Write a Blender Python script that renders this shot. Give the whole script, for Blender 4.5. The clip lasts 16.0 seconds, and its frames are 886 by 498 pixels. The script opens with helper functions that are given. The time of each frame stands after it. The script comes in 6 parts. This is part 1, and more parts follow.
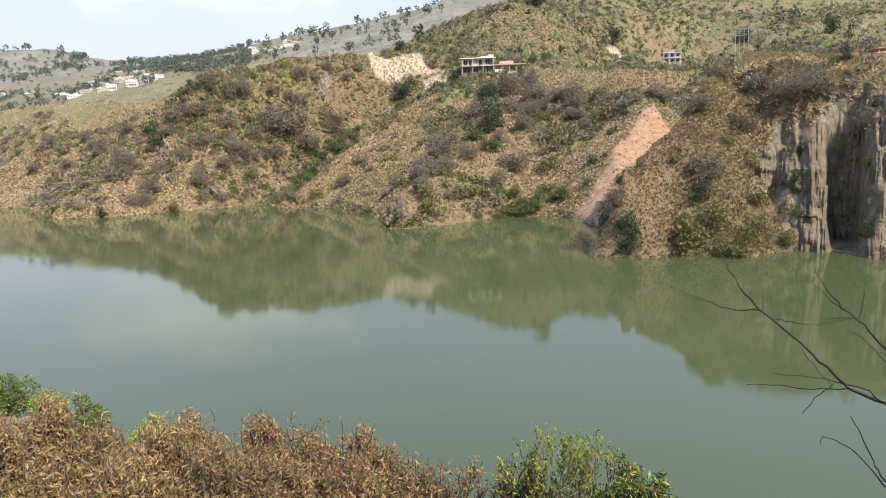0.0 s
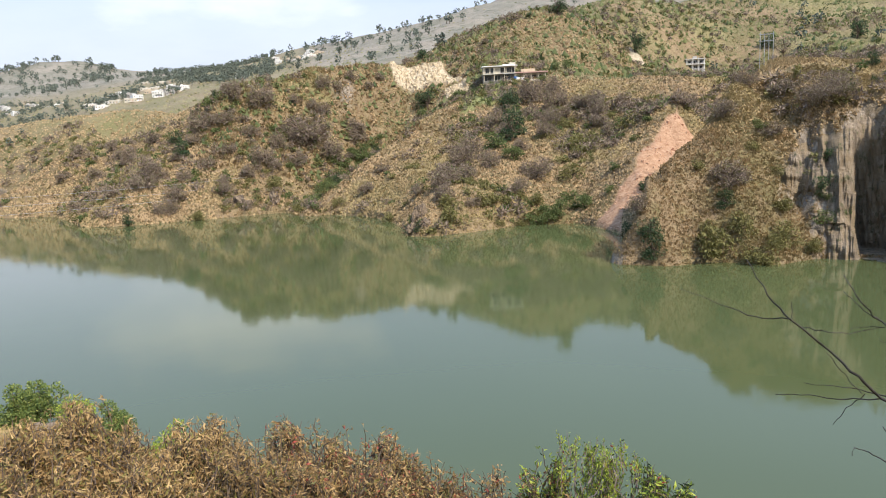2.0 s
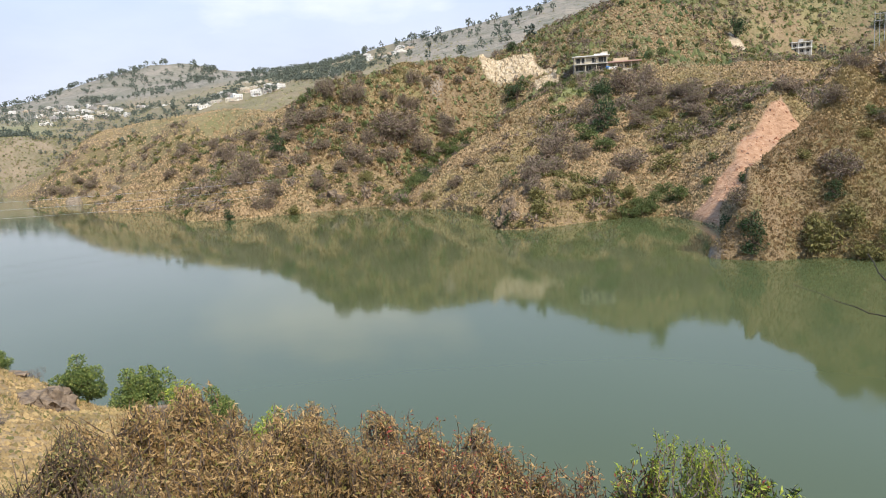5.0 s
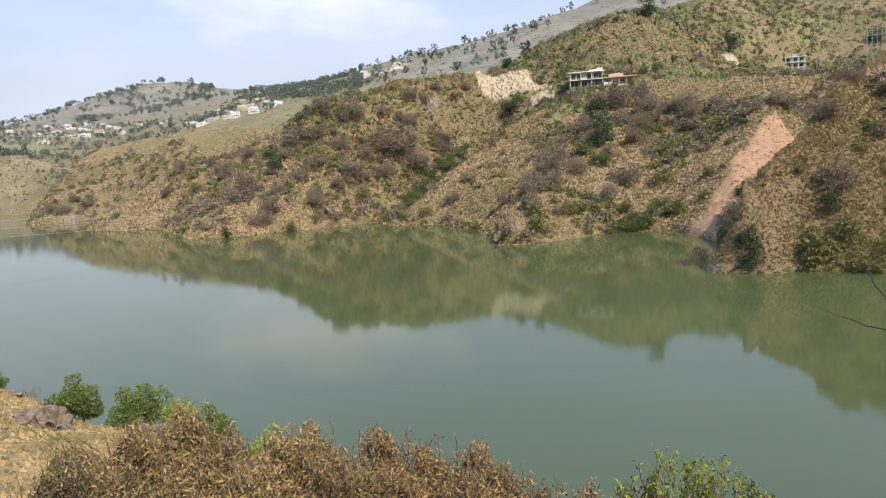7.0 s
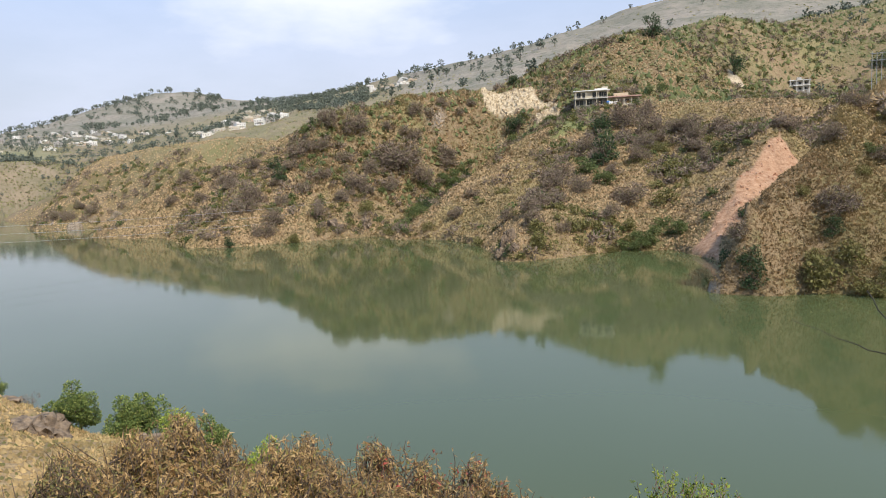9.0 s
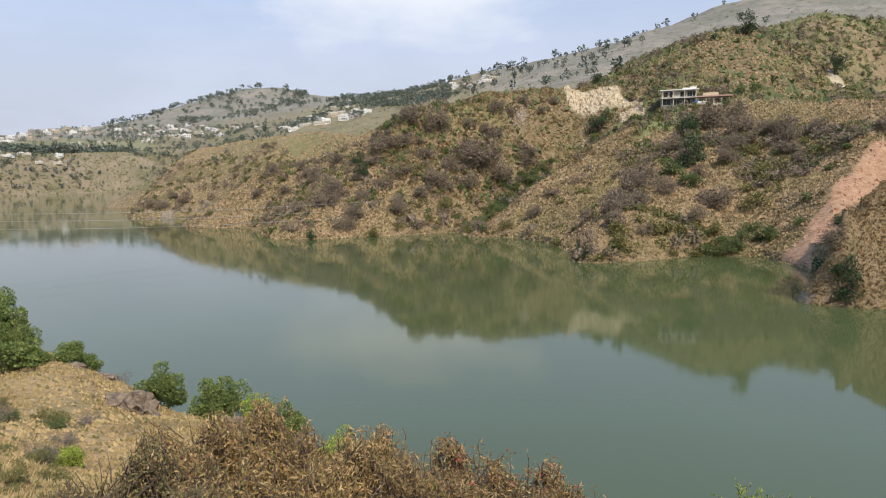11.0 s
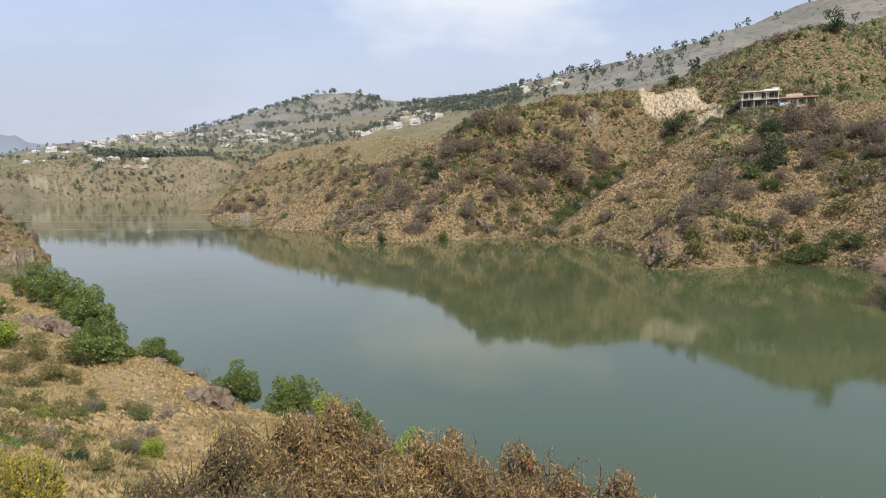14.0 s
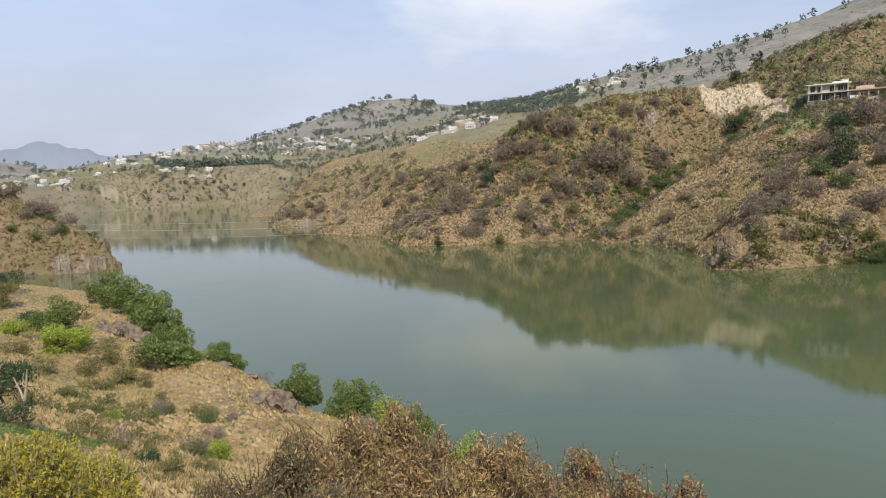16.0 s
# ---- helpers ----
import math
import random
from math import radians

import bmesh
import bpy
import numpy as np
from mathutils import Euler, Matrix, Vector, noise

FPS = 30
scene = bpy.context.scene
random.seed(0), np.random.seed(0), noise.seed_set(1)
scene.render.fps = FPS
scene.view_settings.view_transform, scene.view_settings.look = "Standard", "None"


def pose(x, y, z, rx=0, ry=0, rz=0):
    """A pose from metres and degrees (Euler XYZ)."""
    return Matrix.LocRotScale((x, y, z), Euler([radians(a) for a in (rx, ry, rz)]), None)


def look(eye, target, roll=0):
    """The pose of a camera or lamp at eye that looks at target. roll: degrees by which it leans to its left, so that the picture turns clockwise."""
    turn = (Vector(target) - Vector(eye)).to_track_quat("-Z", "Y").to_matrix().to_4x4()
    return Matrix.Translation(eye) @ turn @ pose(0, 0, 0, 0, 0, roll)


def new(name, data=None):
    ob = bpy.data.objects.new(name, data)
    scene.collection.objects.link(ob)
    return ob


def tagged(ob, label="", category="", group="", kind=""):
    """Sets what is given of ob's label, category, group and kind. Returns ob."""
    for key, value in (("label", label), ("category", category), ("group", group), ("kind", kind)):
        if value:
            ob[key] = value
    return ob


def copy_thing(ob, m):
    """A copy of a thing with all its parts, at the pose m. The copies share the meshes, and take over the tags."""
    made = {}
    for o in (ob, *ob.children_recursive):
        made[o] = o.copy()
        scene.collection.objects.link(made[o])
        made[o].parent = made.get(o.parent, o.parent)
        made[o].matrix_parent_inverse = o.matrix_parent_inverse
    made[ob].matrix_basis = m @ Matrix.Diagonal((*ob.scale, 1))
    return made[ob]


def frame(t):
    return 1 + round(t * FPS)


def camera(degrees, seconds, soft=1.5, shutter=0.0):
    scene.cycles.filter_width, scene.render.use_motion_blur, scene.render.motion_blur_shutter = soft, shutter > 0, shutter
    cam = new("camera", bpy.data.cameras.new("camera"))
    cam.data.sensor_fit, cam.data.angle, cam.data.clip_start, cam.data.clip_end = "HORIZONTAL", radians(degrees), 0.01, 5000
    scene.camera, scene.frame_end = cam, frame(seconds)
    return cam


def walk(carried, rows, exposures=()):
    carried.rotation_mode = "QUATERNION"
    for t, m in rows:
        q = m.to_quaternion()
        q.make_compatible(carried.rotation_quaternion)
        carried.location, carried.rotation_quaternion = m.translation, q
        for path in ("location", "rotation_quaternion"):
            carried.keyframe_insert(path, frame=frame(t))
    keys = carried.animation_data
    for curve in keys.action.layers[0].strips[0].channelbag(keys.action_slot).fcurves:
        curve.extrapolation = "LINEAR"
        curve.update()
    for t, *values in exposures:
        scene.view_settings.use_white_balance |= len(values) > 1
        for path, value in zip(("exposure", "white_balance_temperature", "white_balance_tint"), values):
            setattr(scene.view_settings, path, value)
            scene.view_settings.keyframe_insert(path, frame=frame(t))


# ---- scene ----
# Camera: held by hand on the bank, turning slowly to the left, 20 m above the lake.
cam = camera(63.4, 16.0, soft=1.0)
EYE = 20.0
TURNS = [  # seconds, then the camera's three angles in degrees
    (0.0, 80.49, 2.27, -0.38),
    (0.5, 80.34, 2.72, 0.18),
    (1.0, 80.58, 2.50, 0.43),
    (1.5, 80.75, 2.28, 0.56),
    (2.0, 81.19, 2.59, 1.33),
    (2.5, 81.36, 2.39, 2.60),
    (3.0, 81.65, 2.34, 4.08),
    (3.5, 81.12, 2.45, 5.77),
    (4.0, 80.84, 2.53, 7.25),
    (6.5, 81.93, 4.17, 9.03),
    (7.0, 82.28, 3.93, 8.11),
    (7.5, 81.99, 3.74, 8.16),
    (8.0, 81.91, 3.61, 7.24),
    (8.5, 83.52, 3.58, 7.91),
    (9.0, 83.49, 2.72, 8.44),
    (9.5, 82.85, 2.19, 11.52),
    (12.0, 83.90, 1.36, 15.22),
    (12.5, 83.58, 1.23, 15.77),
    (13.0, 83.52, 1.14, 17.21),
    (13.5, 83.87, 1.31, 19.07),
    (14.0, 83.99, 1.49, 20.33),
    (14.5, 83.70, 1.51, 21.77),
    (15.0, 84.48, 1.59, 22.36),
    (15.5, 84.35, 2.43, 23.67),
    (16.0, 84.43, 2.70, 24.76),
]
walk(cam, [(t, pose(-0.0075 * rz, 0.0, EYE, rx, ry, rz)) for t, rx, ry, rz in TURNS],
     exposures=[(0.0, 0.27), (4.0, 0.21), (6.5, 0.06), (9.5, -0.04), (12.0, -0.21), (16.0, -0.19)])

# ---- light ----
SUN_BEARING, SUN_HEIGHT = 140.0, 45.0
CLOUD = (-17.0, 13.0)  # bearing and height in degrees
world = bpy.data.worlds.new("sky")
scene.world = world
world.use_nodes = True
wn, wl = world.node_tree.nodes, world.node_tree.links
sky = wn.new("ShaderNodeTexSky")
sky.sky_type = "NISHITA"
sky.sun_disc = False
sky.sun_elevation, sky.sun_rotation = radians(SUN_HEIGHT), radians(SUN_BEARING)
sky.air_density, sky.dust_density, sky.ozone_density = 1.0, 4.0, 1.0
coord = wn.new("ShaderNodeTexCoord")
stretch = wn.new("ShaderNodeMapping")
stretch.inputs["Scale"].default_value = (1.6, 1.6, 5.0)
stretch.inputs["Location"].default_value = (0.35, 0.2, 0.1)
cloud = wn.new("ShaderNodeTexNoise")
cloud.inputs["Scale"].default_value, cloud.inputs["Detail"].default_value, cloud.inputs["Roughness"].default_value = 1.7, 7, 0.55
ramp = wn.new("ShaderNodeMapRange")
ramp.inputs["From Min"].default_value, ramp.inputs["From Max"].default_value = 0.42, 0.72
ramp.inputs["To Min"].default_value, ramp.inputs["To Max"].default_value = 0.62, 0.82
veil = wn.new("ShaderNodeMix")
veil.data_type = "RGBA"
veil.inputs["B"].default_value = (6.5, 7.0, 8.6, 1)
# a soft white cloud low over the ridge
spread_out = wn.new("ShaderNodeVectorMath")
spread_out.operation = "SUBTRACT"
spread_out.inputs[1].default_value = (math.sin(radians(CLOUD[0])) * math.cos(radians(CLOUD[1])), math.cos(radians(CLOUD[0])) * math.cos(radians(CLOUD[1])), math.sin(radians(CLOUD[1])))
squash = wn.new("ShaderNodeMapping")
squash.inputs["Scale"].default_value = (1.0, 1.0, 2.6)
puff_noise = wn.new("ShaderNodeTexNoise")
puff_noise.inputs["Scale"].default_value, puff_noise.inputs["Detail"].default_value = 9.0, 6
length = wn.new("ShaderNodeVectorMath")
length.operation = "LENGTH"
fray = wn.new("ShaderNodeMath")
fray.operation, fray.inputs[1].default_value = "MULTIPLY_ADD", 0.32
puff = wn.new("ShaderNodeMapRange")
puff.inputs["From Min"].default_value, puff.inputs["From Max"].default_value = 0.37, 0.2
puff.inputs["To Min"].default_value, puff.inputs["To Max"].default_value = 0.0, 0.85
white = wn.new("ShaderNodeMix")
white.data_type = "RGBA"
white.inputs["B"].default_value = (7.9, 8.2, 8.8, 1)
wl.new(coord.outputs["Generated"], spread_out.inputs[0])
wl.new(spread_out.outputs["Vector"], squash.inputs["Vector"])
wl.new(squash.outputs["Vector"], length.inputs[0])
wl.new(squash.outputs["Vector"], puff_noise.inputs["Vector"])
wl.new(puff_noise.outputs["Fac"], fray.inputs[0])
wl.new(length.outputs["Value"], fray.inputs[2])
wl.new(fray.outputs["Value"], puff.inputs["Value"])
wl.new(puff.outputs["Result"], white.inputs["Factor"])
# higher up the haze thins and the sky turns bluer
height = wn.new("ShaderNodeSeparateXYZ")
thin = wn.new("ShaderNodeMapRange")
thin.interpolation_type = "SMOOTHSTEP"
thin.inputs["From Min"].default_value, thin.inputs["From Max"].default_value = 0.1, 0.44
thin.inputs["To Max"].default_value = 0.75
clear = wn.new("ShaderNodeMix")
clear.data_type = "RGBA"
clear.inputs["B"].default_value = (3.1, 5.4, 9.4, 1)
wl.new(coord.outputs["Generated"], height.inputs["Vector"])
wl.new(height.outputs["Z"], thin.inputs["Value"])
wl.new(thin.outputs["Result"], clear.inputs["Factor"])
wl.new(veil.outputs["Result"], clear.inputs["A"])
wl.new(clear.outputs["Result"], white.inputs["A"])
wl.new(coord.outputs["Generated"], stretch.inputs["Vector"])
wl.new(stretch.outputs["Vector"], cloud.inputs["Vector"])
wl.new(cloud.outputs["Fac"], ramp.inputs["Value"])
wl.new(ramp.outputs["Result"], veil.inputs["Factor"])
wl.new(sky.outputs["Color"], veil.inputs["A"])
wl.new(white.outputs["Result"], wn["Background"].inputs["Color"])
wn["Background"].inputs["Strength"].default_value = 0.13
sun = new("sun", bpy.data.lights.new("sun", "SUN"))
sun.data.energy, sun.data.angle, sun.data.color = 5.8, radians(0.6), (1.0, 0.925, 0.82)
b, h = radians(SUN_BEARING), radians(SUN_HEIGHT)
sun.matrix_world = look((math.sin(b) * math.cos(h) * 300, math.cos(b) * math.cos(h) * 300, math.sin(h) * 300), (0, 0, 0))

# ---- numbers ----
def hashed(ix, iy, seed):
    n = (ix.astype(np.int64) * 374761393 + iy.astype(np.int64) * 668265263 + seed * 1442695041) & 0x7FFFFFFF
    n = ((n ^ (n >> 13)) * 1274126177) & 0x7FFFFFFF
    return ((n ^ (n >> 16)) & 0xFFFFFF) / 0xFFFFFF


def value_noise(x, y, seed=0):
    ix, iy = np.floor(x), np.floor(y)
    fx, fy = x - ix, y - iy
    fx, fy = fx * fx * (3 - 2 * fx), fy * fy * (3 - 2 * fy)
    a, c = hashed(ix, iy, seed), hashed(ix + 1, iy, seed)
    d, e = hashed(ix, iy + 1, seed), hashed(ix + 1, iy + 1, seed)
    return (a + (c - a) * fx) * (1 - fy) + (d + (e - d) * fx) * fy


def fbm(x, y, seed=0, octaves=4):
    """Layered noise about zero, within about one either way."""
    total, amp = 0.0, 1.0
    for k in range(octaves):
        total = total + amp * (value_noise(x * 2 ** k + 17.3 * k, y * 2 ** k - 9.1 * k, seed + k) * 2 - 1)
        amp *= 0.5
    return total


def smooth(a, c, v):
    t = np.clip((v - a) / (c - a), 0, 1)
    return t * t * (3 - 2 * t)


# ---- the shape of the land ----
# Shores, spurs, gullies and crests: bearing in degrees from north, range in metres, height above the lake.
LAND = {
    "main_shore": [(-37.6, 470, 0), (-38.1, 420, 0), (-38.4, 385, 0), (-38.2, 371, 0), (-36, 362, 0), (-33.6, 362, 0), (-32, 335, 0), (-30, 270, 0), (-28.3, 222, 0), (-27.6, 219, 0), (-25, 215, 0), (-20.5, 215, 0), (-14.5, 220, 0), (-12.3, 209, 0), (-8.1, 196, 0), (-5.7, 178, 0), (-3.9, 148, 0), (-3, 147, 0), (0.8, 151, 0), (4.9, 160, 0), (9.2, 160, 0), (11.6, 147, 0)],
    "cove_shore": [(12.6, 143, 0.4), (13.8, 143, 1), (13.6, 128, 0), (13, 117, 0), (14.2, 109, 0), (15.5, 108, 0), (19.6, 111.5, 0), (23.6, 111, 0), (26.2, 117, 0), (29.6, 119, 0), (31.2, 115, 0), (33, 112, 0), (38, 112, 0), (48, 112, 0), (60, 105, 0), (75, 92, 0)],
    "spur": [(-12.3, 207, 1.2), (-10.8, 211, 5.2), (-9.4, 219, 8.1), (-7.9, 226, 12.2), (-6, 235, 16.7), (-4.2, 244, 23), (-1.9, 254, 28.6), (1, 262, 33.3), (4.3, 270, 38.6), (6.5, 274, 39.6)],
    "spur_gully": [(-12, 217, 0.9), (-10.8, 226, 1.4), (-9.2, 239, 3.4), (-7.6, 250, 6.2), (-5.8, 263, 10.5), (-3.6, 279, 21)],
    "spur_face": [(-3.6, 152, 2.4), (-3.2, 170, 4.5), (-2.6, 200, 10.9), (-1, 230, 19.2)],
    "face_right": [(1.5, 164, 5.1), (3, 190, 12.4), (4.5, 228, 24.8), (6, 170, 5.1), (7.5, 200, 14.4), (9, 240, 27.1), (10, 172, 6.2), (11.5, 202, 15.8), (12.5, 246, 29.5)],
    "left_face": [(-27, 230, 5.1), (-25.4, 255, 14), (-25, 290, 20), (-25.3, 345, 28.5), (-29.5, 300, 18.4), (-29.5, 360, 25.5), (-33, 400, 21.4), (-36, 374, 5), (-34.4, 372, 5.1), (-20.5, 224, 5.9), (-20, 243, 17.5), (-15, 228, 6.9), (-14.4, 242, 18.3), (-9.9, 257, 19), (-8.6, 275, 31), (-14, 254, 27), (-19.5, 264, 26.5), (-24.4, 312, 23.2), (-24.6, 338, 26.5), (-23, 300, 24.5)],
    "left_crest": [(-37.6, 392, 6.5), (-37.2, 400, 9.4), (-36.3, 430, 17.6), (-34.7, 462, 28.7), (-32.9, 476, 35.1), (-30.2, 455, 36.9), (-28, 442, 38.73), (-25.6, 420, 38.12), (-23.6, 390, 37.57), (-22.3, 345, 35.91), (-21.2, 296, 33.31), (-20, 284, 33.28), (-18.3, 260, 34.99), (-15.5, 262, 38.88), (-12.5, 266, 38), (-10, 272, 43.58), (-7.4, 290, 48.7), (-5, 300, 50.7), (-3.2, 308, 52.24)],
    "left_back": [(-36, 520, 18.2), (-33, 570, 29), (-28, 560, 34.6), (-24, 480, 32.85), (-20, 380, 30.78), (-17, 370, 35.81), (-12, 365, 41.7), (-7, 390, 53.5)],
    "scarp": [(-4.2, 291, 39.3), (-2.6, 289, 37.2), (-0.4, 287, 36.3), (-5, 302, 47.7), (-3.4, 300, 47.8), (-1.6, 298, 46.9), (0, 294, 42.1), (-1, 281, 34.7), (0.8, 280, 35.4)],
    "upper_hill": [(-1.3, 340, 61.7), (3.7, 324, 67.3), (5.6, 318, 68.7), (8.1, 332, 72), (13.2, 410, 87.9), (16.5, 480, 92.6), (20.6, 540, 107.5), (22.8, 570, 114.4), (27, 620, 118.2), (31, 680, 118), (36, 720, 121.2), (45, 760, 126.8)],
    "upper_back": [(-3, 430, 61.4), (1, 440, 70.9), (6, 450, 76.8), (12, 600, 100.1), (18, 740, 113.5), (25, 820, 123.6), (33, 900, 122.5)],
    "hill_step": [(2, 284, 43.3), (5, 285, 44.4), (8, 289, 44.8), (11, 305, 45.6), (14, 335, 48.1), (17.7, 385, 46.6), (20, 400, 50.8), (24, 420, 59.7), (29, 440, 67.8), (35, 450, 67.3)],
    "hill_mid": [(0, 308, 51.8), (4, 302, 54.9), (9, 310, 57.5), (14, 370, 66.7), (19, 440, 75.6), (24, 480, 80.6), (29, 530, 87.9)],
    "cove_gully": [(14.6, 150, 2.2), (15.8, 160, 4.5), (17.2, 170, 8), (18.6, 190, 15), (19.6, 215, 22), (20.6, 255, 30), (22, 320, 37)],
    "slide": [(12.4, 152, 2.7), (13.8, 163, 8), (15, 175, 13.9), (16.2, 190, 21.7), (16.8, 200, 25.6), (12.2, 172, 11), (13.5, 192, 19), (15, 215, 26.8), (16.5, 250, 33.1), (18, 300, 37.8)],
    "headland_edge": [(13.2, 113, 3.2), (13.7, 112, 7.2), (14.2, 113, 11.5), (15.4, 118, 13.3), (16.7, 122, 15.6), (18.1, 127, 18.2), (19.3, 129, 21), (19.85, 131, 23.8), (20.25, 134, 26.2), (20.6, 139, 28.8)],
    "headland_top": [(22.6, 150, 30), (25.5, 150, 29.8), (28.5, 148, 28.9), (31.5, 146, 28.2), (36, 146, 27.7), (45, 140, 27.3), (60, 130, 26.8)],
    "headland_face": [(17, 114, 5.2), (18.5, 119, 11.5), (20.5, 126, 18.5), (22, 136, 24), (21.5, 116, 6.8), (23.5, 126, 16), (25.1, 134, 24.9), (15.6, 111.5, 5), (16.6, 116, 10)],
    "headland_rim": [(25.6, 133, 22.1), (26.6, 131, 20.9), (27.7, 131, 20.9), (28.7, 137, 22.9), (30.2, 133, 21.6), (31.3, 130, 22), (33, 128, 22.2), (38, 126, 22.2), (48, 122, 22.1)],
    "headland_field": [(22.6, 175, 30.5), (24, 215, 32), (26, 170, 30.5), (28, 215, 32.5), (30.5, 235, 34.2), (33, 180, 31), (38, 220, 33), (50, 200, 32), (24, 270, 38), (30, 300, 42)],
    "far_bank": [(-39, 1050, 0), (-42, 1030, 0), (-46, 1010, 0), (-49.5, 990, 0), (-53, 930, 0), (-57, 840, 0), (-62, 760, 0)],
    "far_bank_top": [(-38, 1090, 44.7), (-42, 1080, 46.4), (-45.5, 1060, 45.9), (-49, 1040, 40), (-53, 1000, 29.6), (-56, 960, 25.9), (-61, 900, 24.7)],
    "terrace_low": [(-32, 1120, 57.2), (-35, 1160, 55.4), (-38, 1170, 52.7), (-42, 1160, 53.4), (-45.5, 1140, 52.8), (-49, 1110, 46.2), (-53, 1070, 34), (-56, 1030, 33.5), (-61, 980, 30.3)],
    "terrace_high": [(-31, 1400, 92.1), (-35, 1430, 89.9), (-38, 1430, 86.2), (-42, 1420, 83.2), (-45.5, 1380, 76.6), (-49, 1330, 66.4), (-53, 1270, 49.9), (-56, 1220, 37), (-61, 1200, 34.7)],
    "village_ridge": [(-30, 1750, 130.1), (-32, 1850, 136.4), (-37, 1900, 134.5), (-41.3, 1900, 129.6), (-45.3, 1850, 113.7), (-49, 1750, 93.3), (-52, 1650, 71.9), (-56, 1550, 49.8), (-61, 1550, 47.1)],
    "village_back": [(-49, 2200, 81.5), (-53, 2200, 66.1), (-58, 2200, 58.4), (-43, 2300, 108.4), (-62, 2200, 58.4)],
    "far_hill": [(-39, 3000, 219.3), (-37.1, 3000, 235), (-34.4, 3000, 287.7), (-30.9, 3000, 335.3), (-28.5, 3000, 348.6), (-26.9, 3000, 351.2), (-25.1, 2900, 306.9), (-23, 2800, 284.7)],
    "near_village": [(-27, 900, 68.7), (-24, 880, 73.8), (-21, 880, 81.5), (-18, 900, 90.8), (-14, 900, 97.2), (-26, 1200, 110.2), (-20, 1250, 129.4), (-15, 1250, 142.6)],
    "mountain": [(-21.6, 2300, 245.5), (-18, 2000, 221.4), (-15, 1800, 218.7), (-10.7, 1750, 241.1), (-6.6, 1700, 255.9), (-2.7, 1650, 269.5), (1, 1650, 293.2), (3.8, 1650, 313.9), (5.6, 1650, 334.8), (9.7, 1650, 352.7), (14, 1650, 352.7), (20, 1650, 334.8), (26, 1700, 307.5), (33, 1700, 277.1), (45, 1700, 258.9)],
    "distance": [(-56.1, 4200, 93.3), (-53.5, 4200, 93.3), (-51, 4200, 93.3), (-49, 4200, 93.3), (-46, 4200, 93.3), (-60, 4200, 93.3), (-70, 4200, 93.3), (-40, 4400, 96.8), (-25, 4400, 96.8), (0, 4400, 173.7), (25, 4400, 250.6), (45, 4400, 250.6), (-58, 2900, 151.7), (-55.5, 2900, 144.1), (-53.6, 2900, 111.1), (-51.5, 2900, 70.6), (-64, 2900, 172)],
    "west_head_shore": [(-66, 190, 0), (-60, 205, 0), (-57, 213, 0), (-54.2, 214, 0), (-51, 212, 0), (-49.9, 211, 0), (-49.6, 218, 0), (-50.2, 236, 0), (-53, 262, 0), (-58, 300, 0), (-64, 340, 0), (-72, 380, 0)],
    "west_head": [(-50.4, 216, 5.3), (-52.2, 222, 9.3), (-53.3, 225, 9.8), (-55, 236, 17.1), (-56.4, 242, 21.7), (-60, 250, 28.7), (-66, 255, 37.8), (-75, 260, 47.3)],
    "near_shore": [(62, 25, 0), (45, 28, 0), (30, 30, 0), (15, 32, 0), (0, 34, 0), (-12, 38, 0), (-22, 47, 0), (-31, 55, 0), (-36, 60, 0), (-40.5, 66, 0), (-44, 86, 0), (-46, 104, 0), (-48.5, 124, 0), (-51, 140, 0), (-54, 146, 0), (-58, 140, 0), (-66, 145, 0), (-76, 160, 0)],
    "near_point": [(-35, 54, 2.7), (-38.4, 55, 3), (-39.6, 57, 4.5), (-42, 66, 3.4), (-44.6, 80, 2.1), (-47, 98, 3.1), (-49.5, 112, 4.1), (-52.6, 122, 4.4), (-57, 122, 7), (-62, 120, 8.7), (-70, 118, 10.7)],
    "near_dip": [(-46, 84, 3.1), (-49.5, 92, 4.9), (-53, 96, 5.5), (-57, 96, 7.2), (-63, 96, 9.2)],
    "near_slope": [(-39, 46, 4.9), (-44, 54, 5.2), (-50.6, 60, 5.2), (-57.3, 70, 8.2), (-64, 70, 12.6), (-57.9, 32, 11.4), (-47.3, 26, 10), (-54.7, 20, 12.7), (-38, 26, 7.9), (-66, 22, 14.5), (-75, 40, 15.1)],
    "underfoot": [(-60, 9, 16), (-45, 9, 14.6), (-30, 9, 13.7), (-15, 9, 13.2), (0, 9, 12.7), (15, 9, 12.2), (30, 9, 12.2), (45, 9, 13), (-30, 18, 8.3), (-12, 18, 7.4), (5, 18, 6.4), (22, 18, 6.4), (40, 18, 7.9), (-30, 34, 3.4), (-15, 30, 3), (0, 27, 2.8), (20, 25, 3.1)],
    "lake_bed": [(-30, 130, -7), (-10, 95, -7), (10, 80, -6), (25, 80, -6), (45, 70, -6), (-42, 200, -8), (-47, 320, -8), (-46, 700, -9), (-54, 650, -8), (-40, 600, -8), (-45, 150, -6), (-20, 160, -6), (-58, 178, -4), (60, 62, -5), (-42, 440, -4), (-44, 520, -5), (-41.5, 400, -4), (-42, 520, -5), (-41, 560, -4), (-39.6, 380, -3), (-39.4, 430, -3), (-39.2, 490, -3)],
